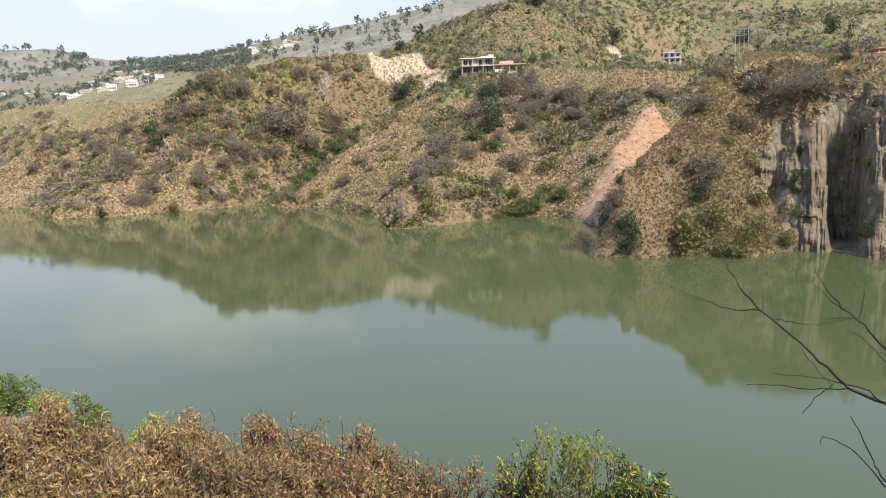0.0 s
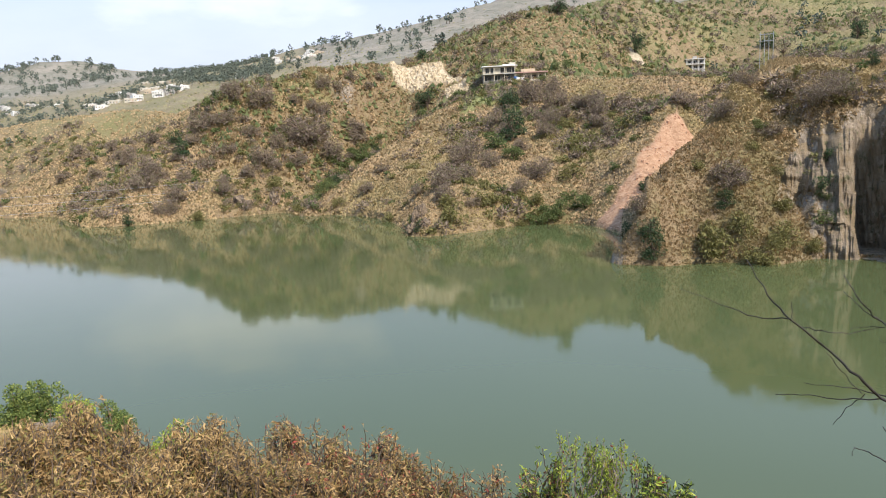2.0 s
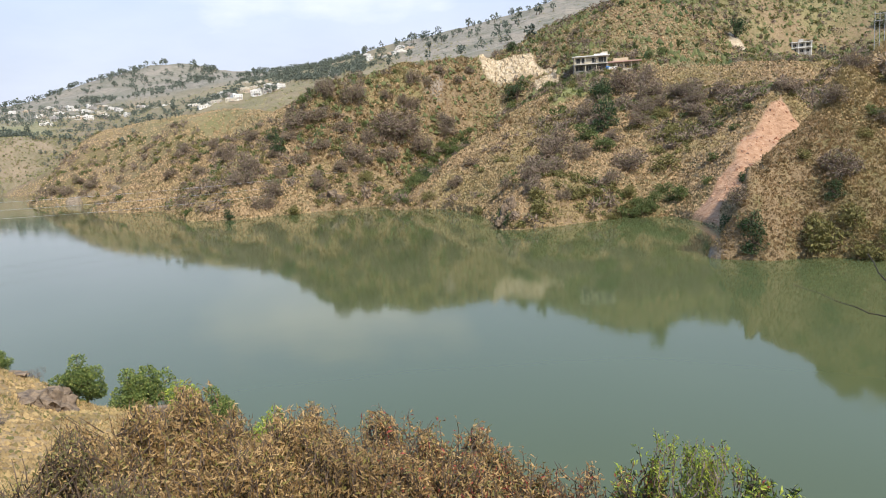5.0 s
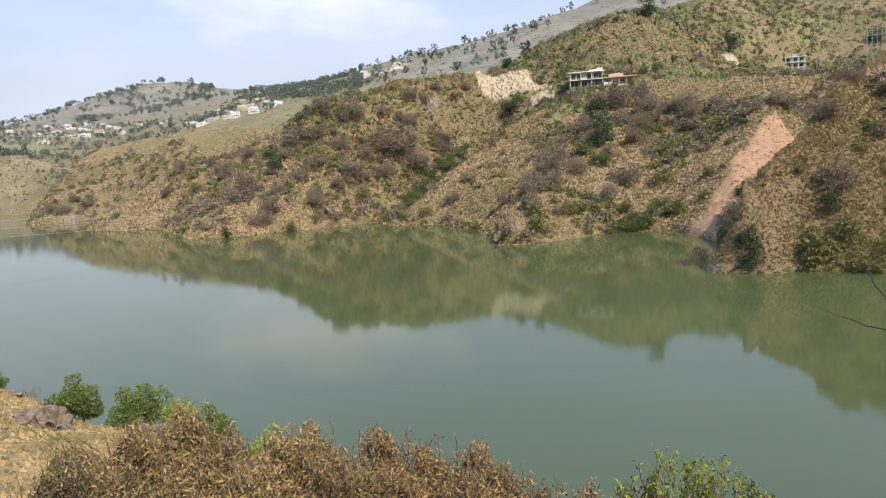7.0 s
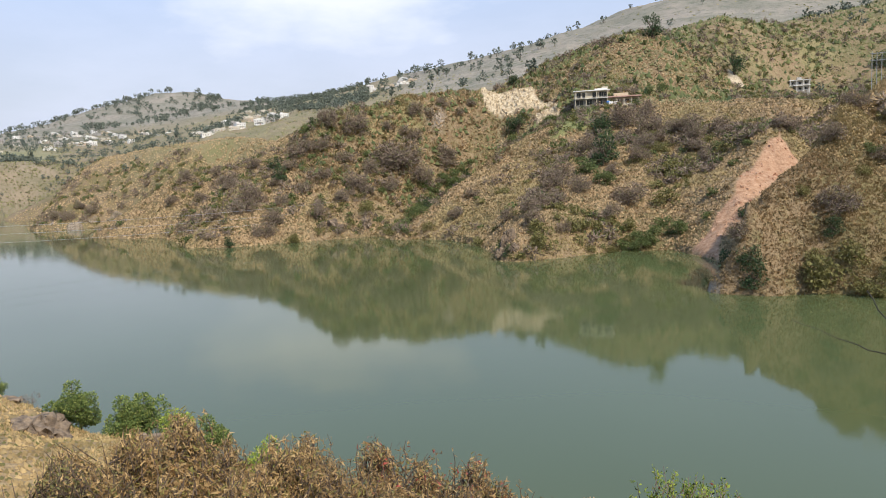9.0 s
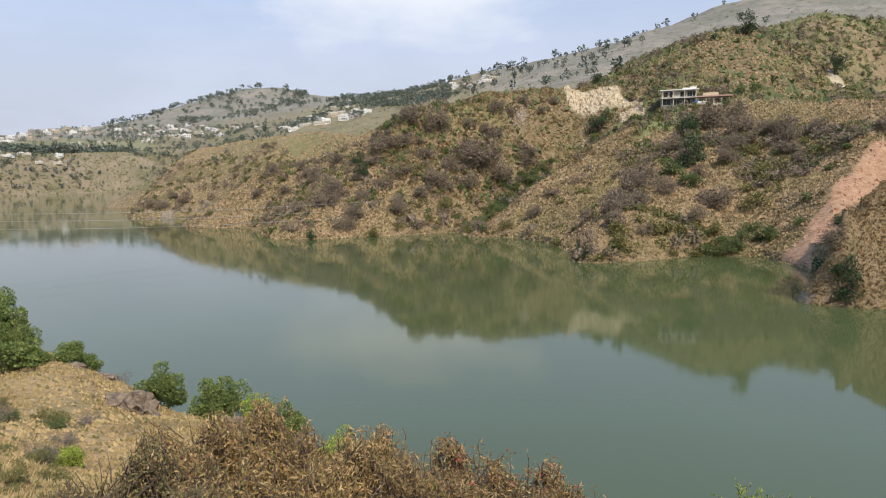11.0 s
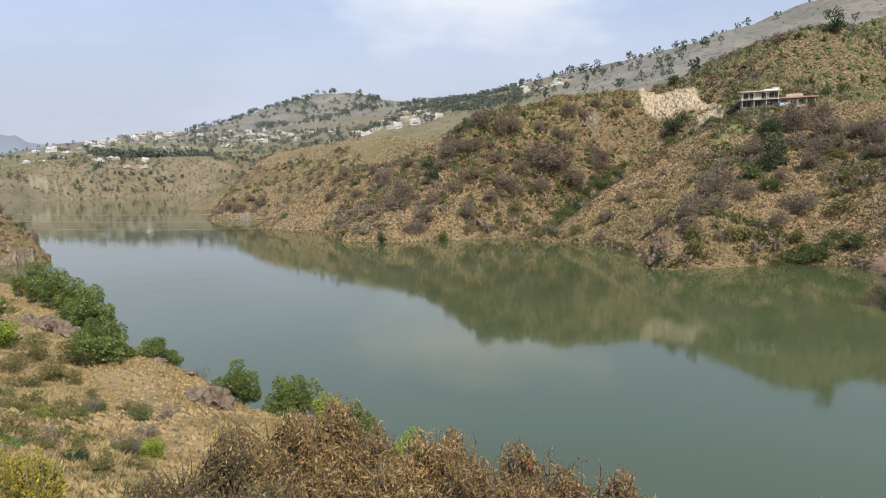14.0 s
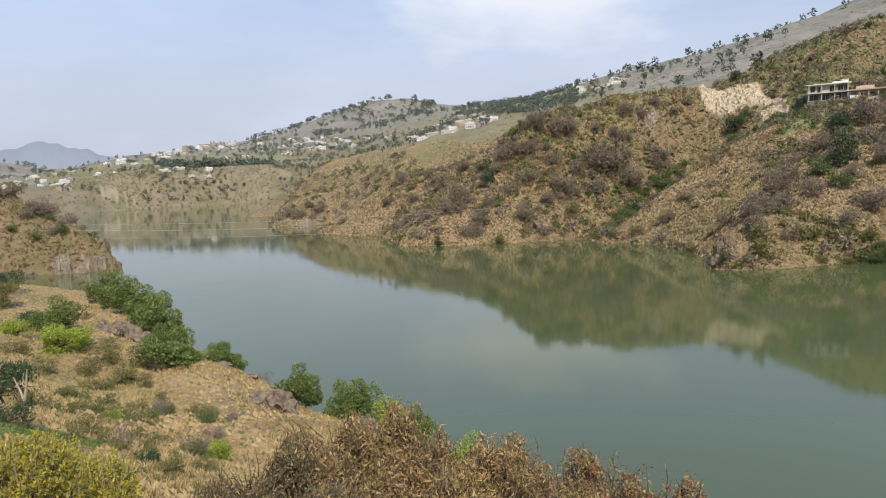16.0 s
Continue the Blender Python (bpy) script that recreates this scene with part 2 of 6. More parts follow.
    "left_crest_lee": [(-36.3, 454, 14.4), (-34.7, 486, 26.1), (-32.9, 500, 32.8), (-30.2, 479, 34.8), (-28, 466, 36.5), (-25.6, 444, 35.82), (-23.6, 414, 35.37), (-22.3, 369, 33.71), (-21.2, 320, 31.54), (-20, 308, 32.08), (-18.3, 298, 34.4), (-15.5, 292, 37.91), (-12.5, 290, 38.9), (-10, 296, 43.38), (-7.4, 314, 48.6), (-5, 324, 50.7), (-3.2, 332, 52.34)],
    "left_lee_foot": [(-36.3, 490, 10.7), (-32.9, 536, 30), (-28, 502, 34), (-23.6, 450, 33.07), (-21.2, 356, 29.44), (-18.3, 334, 32.6), (-12.5, 326, 37.6), (-7.4, 350, 47.5), (-3.2, 368, 51.44)],
    "upper_lee": [(-1.3, 380, 63.2), (3.7, 364, 69.9), (5.6, 358, 71.6), (8.1, 372, 75), (13.2, 450, 91.4), (16.5, 520, 95.4), (20.6, 580, 110.8), (22.8, 610, 117.9), (27, 660, 121.3), (31, 720, 120.5), (36, 760, 123.5), (45, 800, 129.1)],
    "head_lee": [(22.6, 158, 29.5), (25.5, 158, 29.3), (28.5, 156, 28.4), (31.5, 154, 27.6)],
    "edge_lee": [(14.2, 119, 6), (14.2, 128, 1), (15.4, 125, 7.5), (15.4, 136, 2.2), (16.7, 131, 9), (16.7, 143, 4.5), (18.1, 137, 11), (18.1, 152, 8), (19.3, 142, 14), (19.3, 160, 13.5), (20.2, 152, 20), (20.3, 168, 20), (20.8, 160, 25)],
}


SCATTERED = {"edge_lee", "left_face", "face_right", "scarp", "slide", "headland_face", "headland_field", "near_village", "distance", "near_slope", "underfoot", "lake_bed", "village_back"}


def spread(line):
    pts = []
    for (a0, r0, z0), (a1, r1, z1) in zip(line, line[1:]):
        n = max(1, int(math.hypot(radians(a1 - a0), math.log(r1 / r0)) / 0.03))
        n = n if n < 7 else 1
        pts += [(a0 + (a1 - a0) * k / n, r0 + (r1 - r0) * k / n, z0 + (z1 - z0) * k / n) for k in range(n)]
    return pts + [line[-1]]


def kernel(d2):
    return -((d2 + 1e-7) ** 0.7)


knots = np.array([p for name, line in LAND.items() for p in (line if name in SCATTERED else spread(line))], float)
knots = knots[np.unique(np.round(knots[:, :2] * 20), axis=0, return_index=True)[1]]
KU, KV = np.radians(knots[:, 0]), np.log(knots[:, 1])
KS = (knots[:, 2] - EYE) / knots[:, 1]
n_k = len(knots)
system = np.zeros((n_k + 3, n_k + 3))
system[:n_k, :n_k] = kernel((KU[:, None] - KU) ** 2 + (KV[:, None] - KV) ** 2) + 2e-5 * np.eye(n_k)
system[:n_k, n_k:] = np.stack([np.ones(n_k), KU, KV], 1)
system[n_k:, :n_k] = system[:n_k, n_k:].T
WEIGHT = np.linalg.solve(system, np.concatenate([KS, np.zeros(3)]))


def bare_land(u, v):
    """The height of the land before its roughness, at a bearing (radians) and the logarithm of a range."""
    out = np.empty(u.shape)
    fu, fv, fo = u.ravel(), v.ravel(), out.ravel()
    for k in range(0, fu.size, 20000):
        a, c = fu[k:k + 20000, None], fv[k:k + 20000, None]
        fo[k:k + 20000] = kernel((a - KU) ** 2 + (c - KV) ** 2) @ WEIGHT[:n_k] + WEIGHT[n_k] + a[:, 0] * WEIGHT[n_k + 1] + c[:, 0] * WEIGHT[n_k + 2]
    return EYE + fo.reshape(u.shape) * np.exp(v)


def roughness(x, y, r, z):
    up = smooth(0.3, 5.0, z)
    mid = smooth(80, 130, r) * (1 - 0.6 * smooth(500, 1500, r))
    flat = smooth(19.5, 21, np.degrees(np.arctan2(x, y))) * smooth(140, 147, r) * (1 - smooth(215, 240, r))
    mid = mid * (1 - 0.8 * flat)
    brg = np.degrees(np.arctan2(x, y))
    # the spur, the western terrace and the headland's edge are smoother than the rest
    mid = mid * (1 - 0.6 * smooth(-13, -11.5, brg) * (1 - smooth(-1, 2, brg)) * smooth(150, 180, r) * (1 - smooth(275, 285, r)))
    mid = mid * (1 - 0.7 * smooth(-34, -30, brg) * (1 - smooth(-20, -18.5, brg)) * smooth(300, 340, r) * (1 - smooth(520, 600, r)))
    mid = mid * (1 - 0.6 * smooth(12, 13, brg) * (1 - smooth(21, 23, brg)) * smooth(105, 110, r) * (1 - smooth(150, 165, r)))
    out = mid * up * (1.5 * fbm(x / 22, y / 22, 3) + 0.55 * fbm(x / 5, y / 5, 9, 3))
    out += (0.25 + up) * (1 - smooth(80, 130, r)) * smooth(6, 20, r) * (0.35 * fbm(x / 7, y / 7, 5) + 0.12 * fbm(x / 1.5, y / 1.5, 7, 3))
    out += smooth(500, 900, r) * smooth(1, 20, z) * (5 * fbm(x / 130, y / 130, 13) + 1.6 * fbm(x / 30, y / 30, 15, 3))
    out += smooth(1300, 2000, r) * 9 * fbm(x / 300, y / 300, 21)
    return out


# a dark slot cut into the headland's cliff by falling water
SLOT = (math.sin(radians(29.6)), math.cos(radians(29.6)))


def carved(x, y, z):
    along = x * SLOT[0] + y * SLOT[1]
    across = x * SLOT[1] - y * SLOT[0] + 1.0 * fbm(along / 3.5, along / 9, 31, 4)
    wide = 2.35
    floor_z = np.where(along < 121, -1.0 + 0.1 * np.maximum(along - 108, 0), 0.3 + (along - 127.5) * 6.0)
    inside = (1 - smooth(wide - 0.5, wide + 0.3, np.abs(across))) * smooth(100, 103, along)
    z = np.where(inside > 0, np.minimum(z, z + (np.minimum(floor_z, z) - z) * inside), z)
    # grey columns and clefts on the cliff beside it
    side = smooth(23, 26, np.degrees(np.arctan2(x, y))) * smooth(2, 6, z) * (1 - smooth(20, 23, z)) * smooth(100, 108, along) * (1 - smooth(126, 134, along))
    return z + side * (1.6 * fbm(across / 2.4, along / 9, 33, 4) + 0.9 * fbm(across / 0.9, along / 3, 35, 3))


BEARINGS = np.concatenate([np.arange(-180, -64, 3.0), np.arange(-64, 40, 0.14), np.arange(40, 178, 3.0), [180.0]])
RANGES = np.concatenate([[0.01, 0.4, 0.8], np.geomspace(1.2, 90, 180), np.geomspace(90, 300, 250)[1:], np.geomspace(300, 1300, 150)[1:], np.geomspace(1300, 4700, 70)[1:]])
GU, GV = np.meshgrid(np.radians(BEARINGS), np.log(RANGES), indexing="ij")
GX, GY, GR = np.sin(GU) * np.exp(GV), np.cos(GU) * np.exp(GV), np.exp(GV)
# behind the viewer the bank rises gently
turned = smooth(70, 110, np.abs(np.degrees(GU)))
GZ = bare_land(np.clip(GU, radians(-75), radians(75)), GV)
GZ = GZ * (1 - turned) + turned * (EYE - 1.6 + 0.25 * GR * (1 - smooth(300, 1500, GR)) + 30 * smooth(300, 1500, GR))
close = 1 - smooth(2.0, 6.0, GR)
GZ = GZ * (1 - close) + close * (EYE - 1.6 - 0.12 * GR * np.cos(GU))
GZ = GZ + roughness(GX, GY, GR, GZ)
GZ = carved(GX, GY, GZ + (0.9 + 0.5 * fbm(GX / 8, GY / 8, 19, 2)) * smooth(0.0, 0.35, GZ) * smooth(80, 110, GR))

# terraced fields on the far bank
tiered = smooth(1060, 1120, GR) * (1 - smooth(1850, 1950, GR)) * (1 - smooth(-32, -29, np.degrees(GU))) * smooth(15, 25, GZ)
level = GZ / 7 + 0.6 * fbm(GX / 160, GY / 160, 25, 2)
GZ = GZ + tiered * 7 * (np.floor(level) + smooth(0.55, 1.0, level - np.floor(level)) - level)


def land(x, y):
    """The height of the land at a place in the plan."""
    x, y = np.asarray(x, float), np.asarray(y, float)
    i = np.clip(np.interp(np.degrees(np.arctan2(x, y)), BEARINGS, np.arange(len(BEARINGS))), 0, len(BEARINGS) - 1.001)
    j = np.clip(np.interp(np.hypot(x, y), RANGES, np.arange(len(RANGES))), 0, len(RANGES) - 1.001)
    i0, j0 = i.astype(int), j.astype(int)
    fi, fj = i - i0, j - j0
    return (GZ[i0, j0] * (1 - fi) * (1 - fj) + GZ[i0 + 1, j0] * fi * (1 - fj) + GZ[i0, j0 + 1] * (1 - fi) * fj + GZ[i0 + 1, j0 + 1] * fi * fj)


def spot(bearing, reach, sunk=0.0):
    """A place on the land, by bearing and range."""
    x, y = math.sin(radians(bearing)) * reach, math.cos(radians(bearing)) * reach
    return x, y, float(land(x, y)) - sunk


# ---- materials ----
class Mat:
    """A node material under construction."""

    def __init__(self, name, roughness=0.9):
        self.mat = bpy.data.materials.new(name)
        self.mat.use_nodes = True
        self.n, self.l = self.mat.node_tree.nodes, self.mat.node_tree.links
        self.bsdf = self.n["Principled BSDF"]
        self.bsdf.inputs["Roughness"].default_value = roughness
        self.bsdf.inputs["Specular IOR Level"].default_value = 0.25

    def coords(self, space="Object"):
        return self.n.new("ShaderNodeTexCoord").outputs[space]

    def noise(self, scale, detail=4.0, vector=None, rough=0.6, offset=None):
        node = self.n.new("ShaderNodeTexNoise")
        node.inputs["Scale"].default_value, node.inputs["Detail"].default_value = scale, detail
        node.inputs["Roughness"].default_value = rough
        self.l.new(vector if vector else self.place(), node.inputs["Vector"])
        return node.outputs["Fac"]

    def place(self):
        return self.n.new("ShaderNodeNewGeometry").outputs["Position"]

    def ramp(self, value, low, high, a=0.0, c=1.0):
        node = self.n.new("ShaderNodeMapRange")
        node.inputs["From Min"].default_value, node.inputs["From Max"].default_value = low, high
        node.inputs["To Min"].default_value, node.inputs["To Max"].default_value = a, c
        self.l.new(value, node.inputs["Value"])
        return node.outputs["Result"]

    def mix(self, factor, a, c, mode="MIX"):
        node = self.n.new("ShaderNodeMix")
        node.data_type, node.blend_type = "RGBA", mode
        for key, value in (("Factor", factor), ("A", a), ("B", c)):
            if isinstance(value, (int, float)):
                node.inputs[key].default_value = value
            elif isinstance(value, tuple):
                node.inputs[key].default_value = (*value, 1)
            else:
                self.l.new(value, node.inputs[key])
        return node.outputs["Result"]

    def math(self, op, a, c):
        node = self.n.new("ShaderNodeMath")
        node.operation = op
        for k, value in enumerate((a, c)):
            if isinstance(value, (int, float)):
                node.inputs[k].default_value = value
            else:
                self.l.new(value, node.inputs[k])
        return node.outputs[0]

    def attribute(self, name, channel=None):
        node = self.n.new("ShaderNodeAttribute")
        node.attribute_name = name
        if channel is None:
            return node.outputs["Fac"]
        if channel == "Alpha":
            return node.outputs["Alpha"]
        split = self.n.new("ShaderNodeSeparateColor")
        self.l.new(node.outputs["Color"], split.inputs["Color"])
        return split.outputs[channel]

    def island(self):
        return self.n.new("ShaderNodeNewGeometry").outputs["Random Per Island"]

    def one(self):
        return self.n.new("ShaderNodeObjectInfo").outputs["Random"]

    def bump(self, height, strength=0.5, distance=0.1):
        node = self.n.new("ShaderNodeBump")
        node.inputs["Strength"].default_value, node.inputs["Distance"].default_value = strength, distance
        self.l.new(height, node.inputs["Height"])
        self.l.new(node.outputs["Normal"], self.bsdf.inputs["Normal"])

    def colour(self, value):
        if isinstance(value, tuple):
            self.bsdf.inputs["Base Color"].default_value = (*value, 1)
        else:
            self.l.new(value, self.bsdf.inputs["Base Color"])
        return self.mat


def ground_material():
    m = Mat("dry_hillside", 0.95)
    large, middle, fine = m.noise(0.035, 4), m.noise(0.35, 4), m.noise(2.2, 5)
    tan = m.mix(m.ramp(middle, 0.35, 0.65), (0.17, 0.12, 0.068), (0.29, 0.21, 0.12))
    olive = m.mix(m.ramp(fine, 0.3, 0.7), (0.095, 0.08, 0.035), (0.20, 0.165, 0.075))
    grass = m.mix(m.ramp(m.math("ADD", large, m.math("MULTIPLY", middle, 0.8)), 0.86, 1.02), tan, olive)
    grass = m.mix(m.ramp(fine, 0.45, 0.75, 0.0, 0.7), grass, (0.15, 0.10, 0.055))
    near_tan = m.mix(m.ramp(fine, 0.3, 0.7), (0.22, 0.145, 0.068), (0.43, 0.305, 0.155))
    near_tan = m.mix(m.ramp(m.noise(0.16, 5), 0.52, 0.62, 0.0, 0.65), near_tan, (0.15, 0.12, 0.05))
    grass = m.mix(m.attribute("near"), grass, near_tan)
    zone = lambda c: m.attribute("zone", c)
    lush = m.mix(m.ramp(fine, 0.3, 0.7), (0.13, 0.145, 0.045), (0.27, 0.25, 0.10))
    grass = m.mix(zone("Green"), grass, lush)
    streak = m.noise(0.9, 5)
    clay = m.mix(m.ramp(streak, 0.35, 0.7), (0.28, 0.155, 0.088), (0.43, 0.27, 0.17))
    grass = m.mix(zone("Red"), grass, clay)
    pale = m.mix(m.ramp(m.noise(1.1, 6), 0.35, 0.65), (0.33, 0.265, 0.18), (0.54, 0.45, 0.32))
    grass = m.mix(zone("Blue"), grass, pale)
    run = m.n.new("ShaderNodeMapping")
    run.inputs["Scale"].default_value = (1.0, 1.0, 0.22)
    m.l.new(m.place(), run.inputs["Vector"])
    stone = m.noise(1.3, 7, run.outputs["Vector"], 0.7)
    cliff = m.mix(m.ramp(stone, 0.36, 0.66), (0.09, 0.072, 0.055), (0.36, 0.30, 0.235))
    cliff = m.mix(m.ramp(m.noise(0.25, 4), 0.5, 0.6, 0.0, 0.7), cliff, (0.17, 0.125, 0.07))
    grass = m.mix(m.attribute("cliff"), grass, cliff)
    # far hills' dry ground, with some haze of distance greyed into the colour
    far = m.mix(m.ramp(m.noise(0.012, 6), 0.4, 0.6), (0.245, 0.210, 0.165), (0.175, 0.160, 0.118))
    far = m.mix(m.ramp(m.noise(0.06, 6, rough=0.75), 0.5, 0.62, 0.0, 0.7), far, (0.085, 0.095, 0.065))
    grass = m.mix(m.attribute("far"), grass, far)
    m.bump(m.math("ADD", fine, m.math("MULTIPLY", middle, 2.0)), 0.9, 0.35)
    return m.colour(grass)


def cliff_material():
    m = Mat("weathered_cliff_rock", 0.95)
    run = m.n.new("ShaderNodeMapping")
    run.inputs["Scale"].default_value = (1.0, 1.0, 0.18)
    m.l.new(m.place(), run.inputs["Vector"])
    stone = m.noise(1.1, 8, run.outputs["Vector"], 0.7)
    tone = m.mix(m.ramp(stone, 0.34, 0.66), (0.10, 0.075, 0.052), (0.34, 0.27, 0.195))
    tone = m.mix(m.ramp(m.noise(0.22, 4), 0.44, 0.58, 0.0, 0.75), tone, (0.20, 0.145, 0.085))
    tone = m.mix(m.ramp(m.noise(0.8, 6, rough=0.7), 0.56, 0.62, 0.0, 0.8), tone, (0.085, 0.085, 0.04))
    m.bump(m.math("ADD", stone, m.noise(3.5, 5)), 0.9, 0.4)
    return m.colour(tone)


CLIFF = cliff_material()


def water_material():
    m = Mat("green_lake_water", 0.05)
    m.bsdf.inputs["IOR"].default_value = 1.333
    m.bsdf.inputs["Specular IOR Level"].default_value = 0.5
    body = m.mix(m.ramp(m.noise(0.012, 3), 0.35, 0.65), (0.064, 0.078, 0.031), (0.075, 0.090, 0.037))
    m.bump(m.math("ADD", m.noise(1.6, 3), m.math("MULTIPLY", m.noise(0.25, 2), 2.0)), 0.04, 0.05)
    return m.colour(body)


GROUND, WATER = ground_material(), water_material()


def polys(name, verts, faces, material, smooth_shade=False):
    """A mesh from arrays of vertices and of equal-sided faces."""
    verts, faces = np.asarray(verts, np.float32), np.asarray(faces, np.int32)
    me = bpy.data.meshes.new(name)
    me.vertices.add(len(verts))
    me.vertices.foreach_set("co", verts.ravel())
    sides = faces.shape[1]
    me.loops.add(faces.size)
    me.loops.foreach_set("vertex_index", faces.ravel())
    me.polygons.add(len(faces))
    me.polygons.foreach_set("loop_start", np.arange(0, faces.size, sides, dtype=np.int32))
    me.polygons.foreach_set("use_smooth", np.full(len(faces), smooth_shade))
    me.update(calc_edges=True)
    me.materials.append(material)
    return me


def part(name, bm, material, parent, label=""):
    me = bpy.data.meshes.new(name)
    bm.to_mesh(me)
    bm.free()
    me.materials.append(material)
    ob = new(name, me)
    ob.parent = parent
    return tagged(ob, label)


# ---- ground and lake ----
def meadow(brg, rng):
    """The smooth grass terrace below the western crest."""
    return smooth(-35, -28.5, brg) * (1 - smooth(-20.4, -19.6, brg)) * smooth(-22, 12, rng - np.interp(brg, (-31, -28, -25.5, -23.6, -22.3, -21.2, -20), (385, 372, 326, 308, 290, 276, 272))) * (1 - smooth(480, 520, rng))


def land_zones(x, y, z, slope):
    """Red slide, lush grass, pale cut rock and sunlit rim; grey cliff; far land: weights at a place."""
    brg, rng = np.degrees(np.arctan2(x, y)), np.hypot(x, y)
    wob = fbm(x / 9, y / 9, 41, 3)
    mid = np.interp(rng, (143, 152, 160, 166, 172, 178, 185, 190, 194), (11.1, 11.5, 13.0, 14.1, 15.0, 15.8, 16.6, 16.6, 16.5))
    half = np.interp(rng, (143, 152, 160, 166, 172, 178, 185, 190, 194), (1.4, 1.2, 0.9, 0.75, 1.1, 1.3, 1.5, 0.8, 0.1)) + 0.3 * wob
    red = (1 - smooth(-0.15, 0.15, np.abs(brg - mid) - half)) * smooth(139, 142, rng) * (1 - smooth(196, 199, rng + 2 * wob)) * smooth(0.0, 0.5, z)
    cut = smooth(-5.4, -4.9, brg + 0.5 * wob) * (1 - smooth(0.0, 0.5, brg + 0.3 * wob)) * smooth(289, 291, rng + 3 * wob) * (1 - smooth(-1, 2, rng + 4 * wob - np.interp(brg, (-5, -3, -1, 0.3), (300, 303, 298, 294))))
    cut = np.maximum(cut, 0.15 * (1 - smooth(0.1, 0.5, np.abs(brg + 3.6) + 0.5 * wob)) * smooth(272, 276, rng) * (1 - smooth(288, 292, rng)))
    cut = np.maximum(cut, 0.9 * smooth(279, 280, rng) * (1 - smooth(288, 290, rng)) * smooth(-1.2, -0.6, brg) * (1 - smooth(0.6, 1.0, brg)))
    cut = np.maximum(cut, 0.8 * (1 - smooth(0.2, 0.5, np.abs(brg - 13.7) + 0.4 * wob)) * smooth(328, 331, rng + 4 * wob) * (1 - smooth(338, 341, rng + 4 * wob)))
    cut = np.maximum(cut, 0.75 * smooth(0.35, 0.6, fbm(brg * 1.7, rng / 60, 57, 3)) * smooth(1000, 1008, rng) * (1 - smooth(1012, 1026, rng)) * (1 - smooth(-40, -38, brg)))
    cut = np.maximum(cut, 0.7 * smooth(28.8, 30.0, brg + 0.4 * wob) * smooth(150, 156, rng) * (1 - smooth(205, 215, rng)))
    # pale strip along the headland's brow paints in its sunlit grass edge
    cut = np.maximum(cut, 0.5 * smooth(141, 144, rng + wob) * (1 - smooth(152, 165, rng)) * smooth(20.2, 20.8, brg) * (1 - smooth(28, 28.8, brg)))
    lush = smooth(-0.2, 0.6, brg) * (1 - smooth(3.2, 4.5, brg)) * smooth(242, 248, rng + 4 * wob) * (1 - smooth(271, 275, rng))
    lush = np.maximum(lush, smooth(-20, -18, brg) * (1 - smooth(-11, -9.5, brg)) * smooth(257, 263, rng + 5 * wob) * (1 - smooth(290, 300, rng)) * 0.5)
    lush = np.maximum(lush, 0.4 * smooth(0.1, 0.7, fbm(x / 45, y / 45, 43)) * smooth(290, 310, rng) * smooth(0, 4, brg))
    lush = np.maximum(lush, 0.9 * (1 - smooth(1.5, 4.0, np.hypot(x + 23.6, y - 15.1) + 2 * wob)))
    lush = np.maximum(lush, 0.4 * smooth(-0.1, 0.5, fbm(x / 6, y / 6, 47)) * (1 - smooth(30, 60, rng)))
    lush = np.maximum(lush, (0.45 + 0.45 * smooth(-0.1, 0.3, fbm(x / 70, y / 70, 59, 3))) * smooth(1110, 1140, rng + 8 * wob) * (1 - smooth(1900, 2000, rng)) * (1 - smooth(-38, -34, brg)))
    lush = np.maximum(lush, 0.3 * smooth(-34, -30, brg) * (1 - smooth(-23, -21.5, brg)) * smooth(310, 340, rng + 12 * wob) * (1 - smooth(480, 520, rng)))
    lush = np.maximum(lush, 0.38 * meadow(brg, rng + 5 * wob))
    cliff = smooth(1.9, 2.8, slope + 0.35 * wob + 0.5 * smooth(22, 24, brg)) * (1 - smooth(12, 13, brg) * (1 - smooth(20, 22, brg)) * (1 - smooth(150, 160, rng))) * smooth(90, 100, rng) * (1 - smooth(400, 500, rng))
    shore = (1 - smooth(0.3, 1.1, z + 0.5 * wob)) * smooth(-0.5, 0.1, z)
    valley = smooth(560, 700, rng) * (1 - smooth(1700, 2100, rng)) * smooth(-35, -31, brg) * (1 - smooth(-13, -10, brg))
    lush = np.maximum(lush, (0.15 + 0.3 * smooth(-0.2, 0.4, wob)) * valley)
    # weight of the haze-greyed tone, growing with range from the viewer
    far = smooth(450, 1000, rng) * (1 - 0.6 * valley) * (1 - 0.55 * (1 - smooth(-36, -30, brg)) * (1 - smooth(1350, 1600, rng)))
    return red, np.clip(lush, 0, 1), np.maximum(cut, 0.12 * shore * (1 - smooth(-8, -6, brg)) * smooth(0.1, 0.6, fbm(x / 12, y / 12, 53))), np.clip(cliff * (1 - red), 0, 1), far


